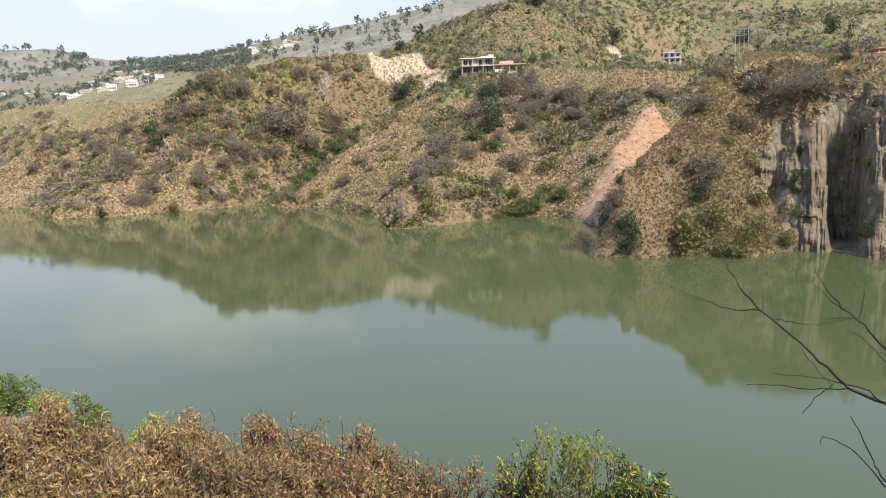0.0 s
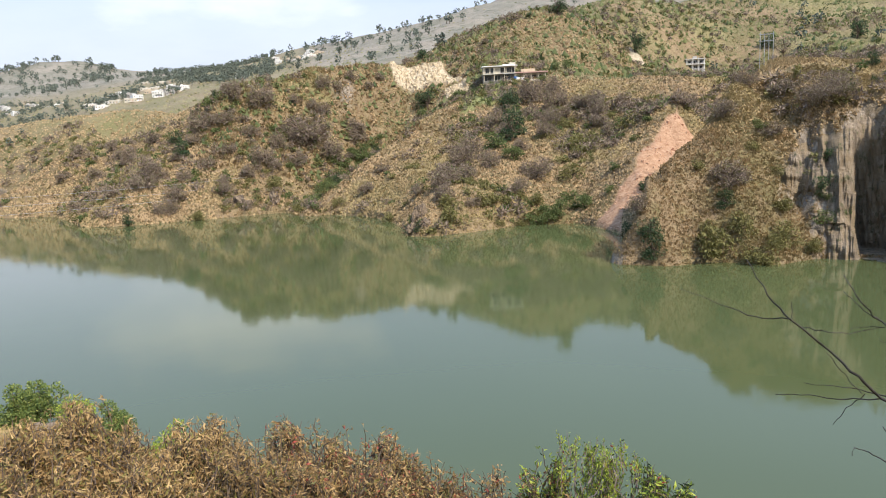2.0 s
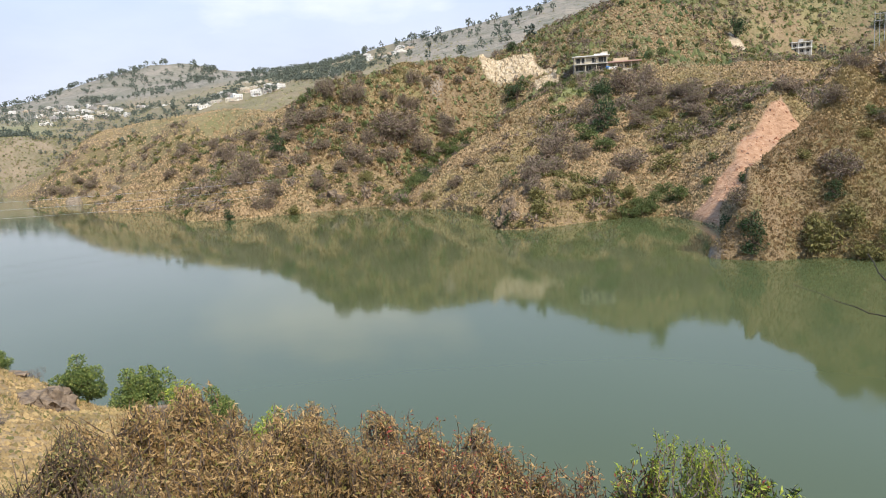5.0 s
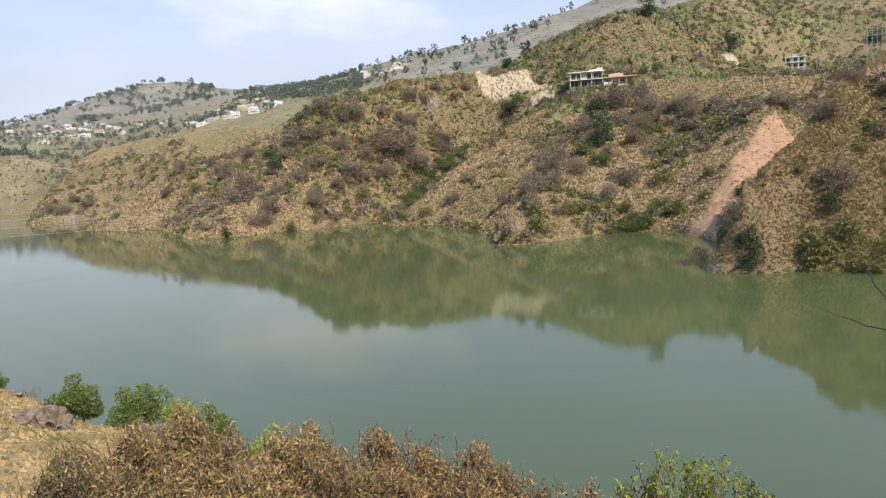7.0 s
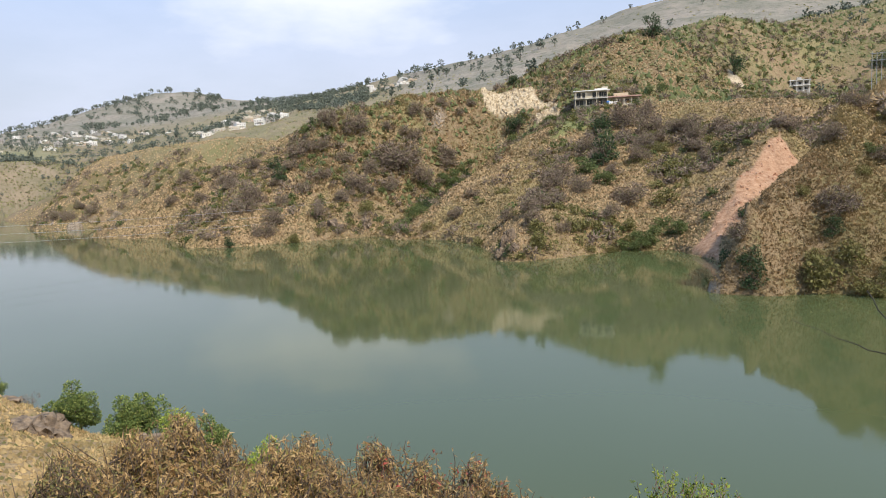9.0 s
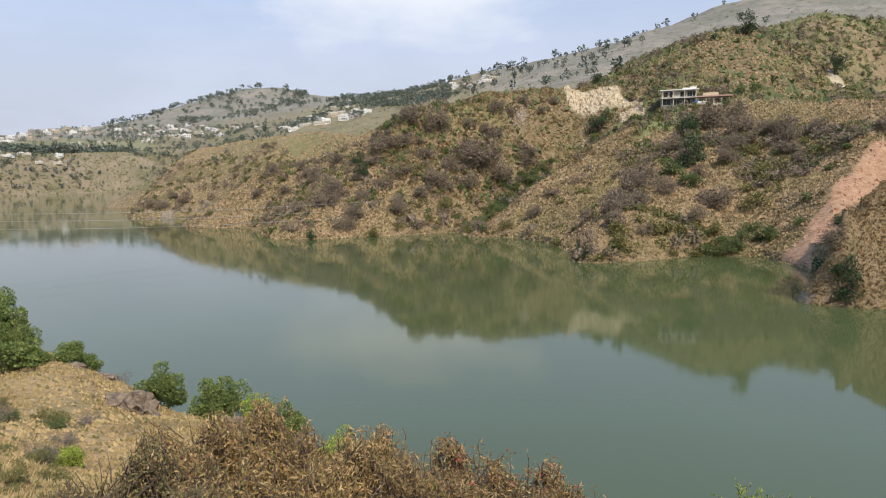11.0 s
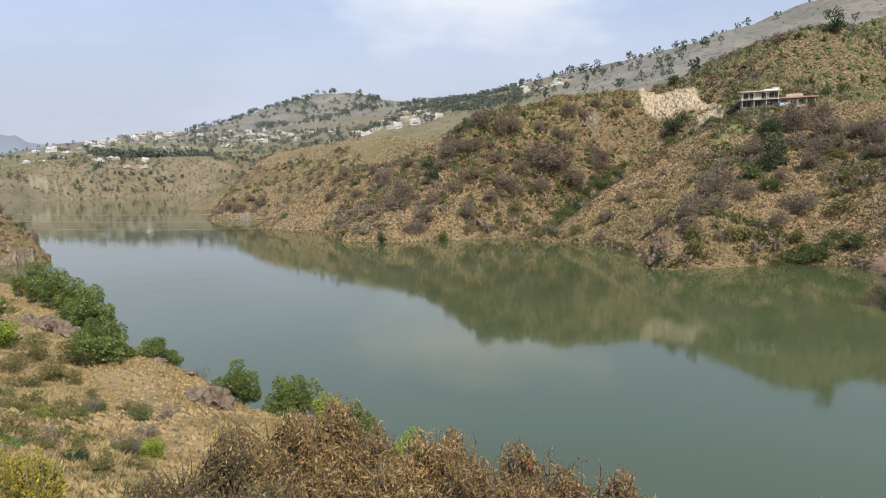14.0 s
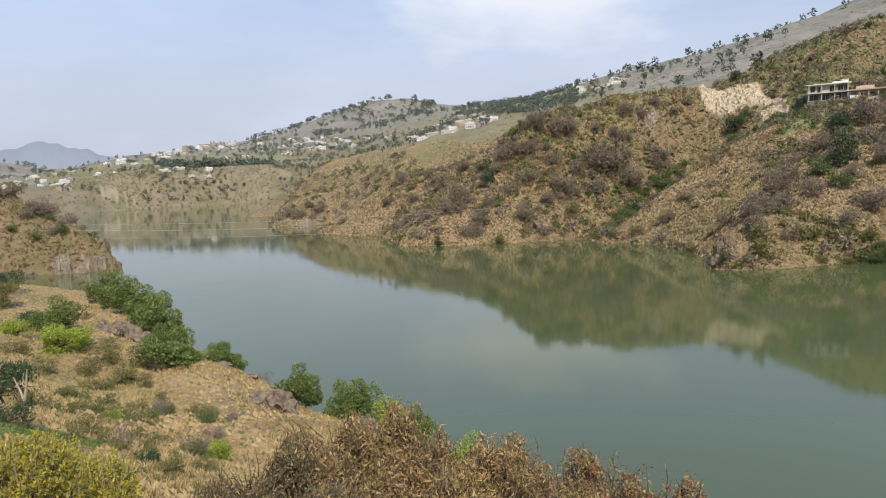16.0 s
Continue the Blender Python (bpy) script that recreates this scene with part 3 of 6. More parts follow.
def build_ground():
    nb, nr = GX.shape
    faces = np.arange(nb * nr).reshape(nb, nr)
    quads = np.stack([faces[:-1, :-1], faces[:-1, 1:], faces[1:, 1:], faces[1:, :-1]], -1).reshape(-1, 4)[:, ::-1]
    me = polys("ground", np.stack([GX, GY, GZ], -1).reshape(-1, 3), quads, GROUND, True)
    gv = np.gradient(GZ, axis=1) / np.gradient(GR, axis=1)
    gu = np.gradient(GZ, axis=0) / (np.gradient(GU, axis=0) * GR)
    red, lush, cut, cliff, far = land_zones(GX, GY, GZ, np.hypot(gu, gv))
    zone = me.attributes.new("zone", "FLOAT_COLOR", "POINT")
    zone.data.foreach_set("color", np.stack([red, lush, cut, np.ones_like(red)], -1).astype(np.float32).ravel())
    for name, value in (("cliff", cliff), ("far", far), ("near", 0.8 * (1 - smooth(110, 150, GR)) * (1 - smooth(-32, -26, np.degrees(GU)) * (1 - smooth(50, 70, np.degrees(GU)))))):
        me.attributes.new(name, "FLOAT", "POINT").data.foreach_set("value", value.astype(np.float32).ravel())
    return tagged(new("ground", me), "dry grassy hills and banks round a lake", "ground", kind="structure")


def build_lake():
    bm = bmesh.new()
    ring = [bm.verts.new((math.sin(a) * 1450 - 150, math.cos(a) * 1450, 0)) for a in np.linspace(0, math.tau, 64, endpoint=False)]
    bm.faces.new(reversed(ring))
    me = bpy.data.meshes.new("water")
    bm.to_mesh(me)
    bm.free()
    me.materials.append(WATER)
    return tagged(new("water", me), "calm murky green lake water", "lake", kind="structure")


ground, water = build_ground(), build_lake()


def build_distance():
    """The mountain at the end of the valley, far behind everything; its haze is a painted glow."""
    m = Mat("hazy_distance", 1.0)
    # blue emission over a near-black base stands in for the haze of distance
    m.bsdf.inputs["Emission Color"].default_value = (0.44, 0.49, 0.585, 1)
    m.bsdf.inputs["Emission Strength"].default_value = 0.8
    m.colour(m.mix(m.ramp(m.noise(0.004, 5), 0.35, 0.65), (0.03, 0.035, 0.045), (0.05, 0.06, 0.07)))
    a = np.linspace(-70, -44, 120)
    crest = 4560 * np.tan(np.radians(np.interp(a, (-70, -60, -56.1, -54.6, -53.5, -52, -51, -49.2, -47, -44), (2.6, 3.0, 3.25, 3.7, 3.85, 3.5, 3.35, 2.7, 2.1, 1.2)))) + 20 + 9 * fbm(a * 1.5, a * 0, 77)
    rows = []
    for k, (reach, share) in enumerate(((4430, 0.0), (4480, 0.55), (4560, 1.0), (4660, 0.0))):
        rows.append(np.stack([np.sin(np.radians(a)) * reach, np.cos(np.radians(a)) * reach, crest * share + 12 * share * (1 - share) * 4 * fbm(a * 2.5, a * 0 + k, 78) - 20 * (share == 0)], -1))
    idx = np.arange(4 * 120).reshape(4, 120)
    quads = np.stack([idx[:-1, :-1], idx[:-1, 1:], idx[1:, 1:], idx[1:, :-1]], -1).reshape(-1, 4)
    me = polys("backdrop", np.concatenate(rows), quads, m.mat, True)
    return tagged(new("backdrop", me), "mountain far down the valley, pale blue haze painted in as glow", "mountain", kind="structure")



# ---- rock cliffs ----
def cliff(label, bearings, top, ribs, seed, keep=None, step=0.05, out=0.5, even=0.8):
    """A ribbed rock face that follows the steep land from the water to a height; both ends and the upper edge sink into the slope."""
    u = np.arange(bearings[0], bearings[1], step)
    h = np.linspace(-0.6, top, int((top + 0.6) / 0.22) + 2)
    reach = np.linspace(*ribs, 260)
    ground_z = np.stack([land(np.sin(radians(a)) * reach, np.cos(radians(a)) * reach) for a in u])
    rows = np.stack([np.interp(h, np.maximum.accumulate(g) + 1e-6 * np.arange(260), reach) for g in ground_z])
    for _ in range(2):
        rows[1:-1] = (rows[:-2] + 2 * rows[1:-1] + rows[2:]) / 4
    uu, hh = np.meshgrid(np.radians(u), h, indexing="ij")
    across = uu * rows.mean()
    ridge = 1 - np.abs(fbm(across / 1.9 + 0.05 * hh, hh / 16, seed, 3))
    small = 1 - np.abs(fbm(across / 0.6, hh / 6, seed + 5, 3))
    ledge = fbm(across / 4, hh / 1.3, seed + 9, 3)
    patch = fbm(across / 6, hh / 6, seed + 13, 3) if keep is None else keep(np.degrees(uu), hh) + 0.35 * fbm(across / 4, hh / 4, seed + 13, 3)
    edge = smooth(0, 0.06, (uu - uu.min()) / np.ptp(uu)) * smooth(0, 0.06, (uu.max() - uu) / np.ptp(uu)) * (1 - smooth(0.75, 1.0, hh / (top * (even + 0.25 * fbm(across / 7, 0 * hh, seed + 17, 2)))))
    bare = smooth(-0.35, 0.15, patch) * edge
    rows = rows + 1.2 - bare * (1.2 + out + 1.1 * ridge + 0.5 * small + 0.22 * ledge)
    pts = np.stack([np.sin(uu) * rows, np.cos(uu) * rows, hh], -1)
    idx = np.arange(uu.size).reshape(uu.shape)
    quads = np.stack([idx[:-1, :-1], idx[1:, :-1], idx[1:, 1:], idx[:-1, 1:]], -1).reshape(-1, 4)
    tagged(new("cliff", polys("cliff", pts.reshape(-1, 3), quads, CLIFF)), label, "cliff", kind="structure")


def headland_rock(a, h):
    # columns beside the dark slot, thinning out towards the grassy slope
    return np.interp(a, (22.5, 24.2, 25.6, 27.6, 30.2, 33.5), (-0.9, -0.3, 0.1, 0.7, 0.35, 0.1)) * np.where(h < 5, 0.6, 1.0)


cliff("ribbed grey-brown rock cliff of the headland with a dark cleft", (22.5, 33.5), 22.5, (106, 146), 211, headland_rock, even=1.1)
cliff("dark brown rock front of the western head", (-57.5, -49.9), 7.0, (203, 238), 231, lambda a, h: np.interp(a, (-57.5, -54, -51, -49.9), (-0.45, -0.1, 0.25, 0.5)), step=0.07, out=0.3)
cliff("dark broken rock along the far shore of the slope", (-37.6, -31.5), 8.0, (330, 400), 241, step=0.06, out=0.5)

build_distance()


# ---- plant materials ----
def leaf_material(name, dark, light, odd=None, share=0.2, glow=0.3):
    m = Mat(name, 0.65)
    tone = m.mix(m.island(), dark, light)
    tone = m.mix(m.ramp(m.noise(0.9, 3), 0.35, 0.7, 0.0, 0.5), tone, tuple(c * 0.6 for c in dark))
    if odd:
        tone = m.mix(m.ramp(m.math("FRACT", m.math("MULTIPLY", m.island(), 37.0), 0.0), 1 - share, 1 - share + 0.02), tone, odd)
    m.colour(tone)
    thin = m.n.new("ShaderNodeBsdfTranslucent")
    blend = m.n.new("ShaderNodeMixShader")
    blend.inputs["Fac"].default_value = glow
    m.l.new(tone, thin.inputs["Color"])
    m.l.new(m.bsdf.outputs["BSDF"], blend.inputs[1])
    m.l.new(thin.outputs["BSDF"], blend.inputs[2])
    m.l.new(blend.outputs["Shader"], m.n["Material Output"].inputs["Surface"])
    return m.mat


def bark_material(name, dark, light):
    m = Mat(name, 0.9)
    grain = m.noise(9, 5)
    m.bump(grain, 0.6, 0.02)
    return m.colour(m.mix(m.ramp(grain, 0.3, 0.7), dark, light))


def tussock_material(name, tones):
    m = Mat(name, 0.95)
    pick = m.island()
    tone = m.mix(m.ramp(pick, 0.0, 0.5), tones[0], tones[1])
    tone = m.mix(m.ramp(pick, 0.5, 0.85), tone, tones[2])
    tone = m.mix(m.ramp(pick, 0.85, 0.9), tone, tones[3])
    tone = m.mix(m.ramp(m.noise(0.05, 4), 0.46, 0.62, 0.0, 0.6), tone, tones[4])
    tone = m.mix(m.ramp(m.noise(0.2, 4), 0.52, 0.62, 0.0, 0.5), tone, tuple(0.65 * c for c in tones[2]))
    m.colour(tone)
    thin = m.n.new("ShaderNodeBsdfTranslucent")
    blend = m.n.new("ShaderNodeMixShader")
    blend.inputs["Fac"].default_value = 0.3
    m.l.new(tone, thin.inputs["Color"])
    m.l.new(m.bsdf.outputs["BSDF"], blend.inputs[1])
    m.l.new(thin.outputs["BSDF"], blend.inputs[2])
    m.l.new(blend.outputs["Shader"], m.n["Material Output"].inputs["Surface"])
    return m.mat


LEAF_DARK = leaf_material("dark_green_leaves", (0.03, 0.055, 0.024), (0.085, 0.13, 0.05))
LEAF_GREEN = leaf_material("green_leaves", (0.075, 0.105, 0.034), (0.20, 0.225, 0.078))
LEAF_FRESH = leaf_material("fresh_green_leaves", (0.07, 0.11, 0.03), (0.25, 0.31, 0.085), (0.30, 0.32, 0.09), 0.18, 0.35)
LEAF_LIME = leaf_material("lime_green_leaves", (0.30, 0.38, 0.05), (0.58, 0.62, 0.12), (0.12, 0.17, 0.035), 0.15, 0.5)
LEAF_OLIVE = leaf_material("olive_leaves", (0.14, 0.13, 0.045), (0.28, 0.25, 0.09))
LEAF_BROWN = leaf_material("dry_brown_leaves", (0.22, 0.13, 0.05), (0.76, 0.52, 0.235), (0.28, 0.24, 0.07), 0.15, 0.45)
LEAF_RED = leaf_material("reddening_leaves", (0.30, 0.19, 0.08), (0.58, 0.38, 0.17), (0.42, 0.10, 0.07), 0.14, 0.45)
LEAF_GLOSSY = leaf_material("dark_drooping_leaves", (0.025, 0.04, 0.016), (0.08, 0.11, 0.035), (0.30, 0.06, 0.04), 0.06)
LEAF_YELLOW = leaf_material("yellow_flowering_leaves", (0.44, 0.37, 0.05), (0.76, 0.62, 0.09), (0.28, 0.28, 0.06), 0.2, 0.5)
# lighter, greyer green: a little distance haze is mixed into these leaves
LEAF_FAR = leaf_material("far_tree_leaves", (0.08, 0.10, 0.078), (0.16, 0.175, 0.13), glow=0.1)
TWIG_BARE = leaf_material("bare_brown_twigs", (0.15, 0.11, 0.085), (0.34, 0.26, 0.19), (0.20, 0.185, 0.08), 0.15, 0.15)
TWIG_GREY = leaf_material("grey_twigs", (0.13, 0.105, 0.09), (0.26, 0.21, 0.17), glow=0.1)
BARK = bark_material("brown_bark", (0.05, 0.035, 0.025), (0.14, 0.10, 0.07))
BARK_PALE = bark_material("pale_dead_wood", (0.24, 0.19, 0.14), (0.42, 0.35, 0.27))
BARK_GREY = bark_material("grey_twig_bark", (0.13, 0.105, 0.09), (0.28, 0.23, 0.19))
BARK_DARK = bark_material("dark_wet_bark", (0.018, 0.015, 0.013), (0.05, 0.042, 0.036))
TUSSOCK = tussock_material("dry_tussocks", ((0.45, 0.315, 0.172), (0.375, 0.262, 0.142), (0.26, 0.182, 0.096), (0.12, 0.10, 0.045), (0.30, 0.242, 0.105)))
TUSSOCK_NEAR = tussock_material("warm_dry_tussocks", ((0.54, 0.38, 0.175), (0.43, 0.295, 0.132), (0.26, 0.175, 0.08), (0.14, 0.13, 0.045), (0.30, 0.25, 0.09)))
TUSSOCK_GREEN = tussock_material("green_tussocks", ((0.32, 0.265, 0.15), (0.25, 0.215, 0.11), (0.15, 0.15, 0.062), (0.075, 0.09, 0.037), (0.20, 0.20, 0.078)))
TUSSOCK_BUSH = tussock_material("green_scrub_clumps", ((0.17, 0.18, 0.075), (0.125, 0.14, 0.055), (0.09, 0.11, 0.042), (0.06, 0.085, 0.034), (0.20, 0.20, 0.075)))
STRAW = leaf_material("dry_straw", (0.40, 0.285, 0.13), (0.68, 0.51, 0.26), (0.22, 0.20, 0.07), 0.18, 0.3)


# ---- plant shapes ----
def tube(points, radii, sides=5):
    """A tapered tube along points: vertices and four-sided faces."""
    p = np.asarray(points, float)
    way = np.gradient(p, axis=0)
    way /= np.linalg.norm(way, axis=1)[:, None] + 1e-9
    ref = np.where(np.abs(way[:, 2:3]) > 0.9, [[1.0, 0, 0]], [[0, 0, 1.0]])
    a = np.cross(way, ref)
    a /= np.linalg.norm(a, axis=1)[:, None] + 1e-9
    c = np.cross(way, a)
    turn = np.linspace(0, math.tau, sides, endpoint=False)
    ring = p[:, None] + np.asarray(radii, float)[:, None, None] * (np.cos(turn)[None, :, None] * a[:, None] + np.sin(turn)[None, :, None] * c[:, None])
    k = np.arange(len(p) * sides).reshape(len(p), sides)
    nxt = np.roll(k, -1, axis=1)
    return ring.reshape(-1, 3), np.stack([k[:-1], nxt[:-1], nxt[1:], k[1:]], -1).reshape(-1, 4)


def gather(pieces):
    verts, faces, base = [], [], 0
    for v, f in pieces:
        verts.append(v)
        faces.append(np.asarray(f) + base)
        base += len(v)
    return np.concatenate(verts), np.concatenate(faces)


def leaves(rng, centres, outward, length, width, curl=0.0, spread=0.8):
    """One folded leaf of two quads at each centre, pointing roughly outward."""
    n = len(centres)
    way = outward + spread * rng.normal(size=(n, 3))
    way /= np.linalg.norm(way, axis=1)[:, None] + 1e-9
    side = np.cross(way, rng.normal(size=(n, 3)))
    side /= np.linalg.norm(side, axis=1)[:, None] + 1e-9
    up = np.cross(side, way)
    size = rng.uniform(0.6, 1.35, (n, 1))
    L, W = length * size, width * size * rng.uniform(0.7, 1.2, (n, 1))
    mid, tip = centres + way * L * 0.5 + up * L * curl * 0.5, centres + way * L - up * L * curl * 0.6
    quads = np.stack([centres, mid + side * W / 2, tip, mid - side * W / 2], 1).reshape(-1, 3)
    return quads, np.arange(4 * n).reshape(n, 4)


def dome_points(rng, n, lobes, hollow=0.55):
    """Points in a crown made of several ellipsoids: (centre, radii), with the way outward from each centre."""
    lob = np.array([[*c, *r] for c, r in lobes], float)
    vol = lob[:, 3] * lob[:, 4] * lob[:, 5]
    pick = rng.choice(len(lob), n, p=vol / vol.sum())
    d = rng.normal(size=(n, 3))
    d /= np.linalg.norm(d, axis=1)[:, None]
    rad = rng.uniform(hollow ** 3, 1, (n, 1)) ** (1 / 3)
    return lob[pick, :3] + d * rad * lob[pick, 3:], d


def crown_lobes(rng, count, height, wide, low=0.35):
    lobes = []
    for _ in range(count):
        a, q = rng.uniform(0, math.tau), math.sqrt(rng.uniform(0.02, 0.6)) * wide / 2
        top = 0.84 - 0.45 * (2 * q / wide) ** 2
        lobes.append(((q * math.cos(a), q * math.sin(a), height * rng.uniform(low, top)), (wide * rng.uniform(0.12, 0.24), wide * rng.uniform(0.12, 0.24), height * rng.uniform(0.11, 0.2))))
    return lobes


def limbs(rng, lobes, height, thick, sides=5):
    """A trunk that parts into a limb for each lobe of the crown."""
    fork = np.array([rng.normal() * 0.04 * height, rng.normal() * 0.04 * height, height * 0.25])
    pieces = [tube([(0, 0, -0.05 * height), fork * 0.5 + rng.normal(size=3) * 0.01 * height, fork], [thick, thick * 0.8, thick * 0.65], sides)]
    for c, r in lobes:
        c = np.array(c)
        bend = (fork + c) / 2 + rng.normal(size=3) * 0.05 * height
        pieces.append(tube([fork, bend, c, c + (c - bend) * 0.5], [thick * 0.5, thick * 0.35, thick * 0.2, thick * 0.05], sides))
    return gather(pieces)


def plant(name, label, category, seed, height, wide, leaf, n, leaf_size, bark=None, lobes=7, low=0.35, slim=0.5, trunk=0.05, spread=0.9, curl=0.1, group=""):
    """A tree or shrub one can tell apart: a trunk with limbs, and a crown of many small leaves."""
    rng = np.random.default_rng(seed)
    shape = crown_lobes(rng, lobes, height, wide, low)
    root = tagged(new(name), label, category, group)
    stem = new("trunk", polys("trunk", *limbs(rng, shape, height, trunk * height), bark or BARK))
    stem.parent = root
    pts, out = dome_points(rng, n, shape)
    crown = new("crown", polys("crown", *leaves(rng, pts, out, leaf_size, leaf_size * slim, curl, spread), leaf))
    crown.parent = root
    return root


def stand(ob, bearing, reach, scale=1.0, turn=0.0, tall=1.0, sunk=0.15):
    """The pose of a thing on the land."""
    return Matrix.Translation(spot(bearing, reach, sunk)) @ pose(0, 0, 0, 0, 0, turn) @ Matrix.Diagonal((scale, scale, scale * tall, 1))


def plant_out(protos, places, seed, tall=1.0):
    """Stands copies of a few like plants, each one metre wide as built, at (bearing, range, width)."""
    rng, first = random.Random(seed), []
    for k, (bearing, reach, width) in enumerate(places):
        ob = protos[k % len(protos)]
        m = stand(ob, bearing, reach, width * rng.uniform(0.85, 1.1), rng.uniform(0, 360), tall * rng.uniform(0.85, 1.15))
        if k < len(protos):
            first.append((ob, m))
        else:
            copy_thing(ob, m)
    for ob, m in first:
        ob.matrix_basis = m


# ---- the hillside's trees and shrubs ----
DARK_TREES = [(-21.6, 254, 5.3), (-21.1, 245, 6.6), (4.0, 237, 5.7), (14.6, 109.8, 4.4), (14.8, 108.6, 4.0), (13.4, 113.5, 3.6), (14.2, 159, 3.1), (19.9, 116, 3.3), (19.55, 154, 6.4), (19.2, 150, 6.0), (18.8, 146, 5.2), (18.3, 142, 4.6), (17.2, 132, 3.8), (-3.7, 148, 2.4), (26.5, 122, 4.0), (31.2, 117, 3.5), (-25.4, 215, 3.2), (13.5, 339, 8.6), (22.6, 414, 9.9), (29.0, 144, 3.0), (-2.6, 306, 5.0), (-18.4, 269, 3.2), (7.8, 326, 9.7), (5.7, 318, 3.3), (16.4, 128, 3.4), (15.5, 125, 3.4), (28.1, 412, 9.2), (4.0, 239, 7.2), (4.0, 207, 9.3), (-2.5, 283, 8.5), (-9.9, 241, 4.7), (-6.7, 263, 4.7), (26.7, 125, 2.4), (31.1, 127, 2.8)]
GREEN_SHRUBS = [(-11.2, 234, 5.4), (-10.5, 240, 5.6), (-9.8, 246, 5.8), (-9.1, 252, 6.0), (-8.4, 257, 6.0), (-7.7, 262, 5.6), (-7.0, 267, 5.4), (-6.3, 272, 5.0), (-12.2, 222, 4.6), (-11.8, 226, 4.8), (-11.4, 229, 4.4), (-10.9, 233, 4.0), (-10.3, 236, 4.6), (-9.9, 240, 4.2), (-9.5, 244, 4.8), (-8.9, 247, 4.2), (-8.5, 251, 4.8), (-8.0, 255, 4.6), (-7.4, 259, 4.4), (-6.8, 262, 4.8), (-6.2, 266, 4.4), (-5.5, 271, 4.0), (-8.6, 258, 3.6), (-9.6, 251, 3.4), (7.0, 161.5, 4.4), (6.4, 163, 3.8), (7.8, 165, 4.0), (8.9, 164, 3.6), (-18.7, 264, 5.5), (-21.7, 228, 4.8), (-11.2, 246, 3.7), (-13.4, 239, 3.9), (-30.0, 300, 4.0), (-2.6, 279, 7.9), (6.7, 160, 5.5), (5.8, 160, 3.6), (-7.9, 251, 5.6), (-9.3, 240, 5.0), (-10.4, 213, 4.8), (-6.0, 264, 5.5), (-7.0, 255, 5.7), (-11.6, 212, 4.8), (26.6, 120, 3.2), (9.6, 163, 4.9), (8.5, 169, 4.3), (2.8, 200, 8.4), (4.1, 189, 5.7), (8.5, 294, 5.3), (-11.2, 247, 3.3), (14.4, 192, 3.2), (13.5, 186, 3.3), (12.0, 171, 3.3), (7.6, 161, 3.4), (-8.6, 243, 4.7), (-5.2, 270, 5.3), (-10.8, 237, 5.3), (-9.5, 243, 5.8), (-8.2, 252, 5.7), (-7.3, 260, 5.8), (-6.2, 267, 5.2), (-10.0, 251, 5.2), (-7.7, 257, 6.9), (12.5, 207, 4.0), (13.1, 210, 3.5), (15.0, 202, 3.6), (11.6, 163, 3.6), (22.2, 127, 2.8), (26.2, 123, 2.8), (27.0, 122, 2.7), (27.5, 121, 3.1), (25.8, 126, 2.3), (31.1, 123, 2.8), (30.7, 121, 2.7), (-52.9, 220, 4), (-54.6, 222, 4.4), (-51.0, 222, 3.5), (-56, 224, 4), (-57, 232, 5), (-53.6, 229, 3)]
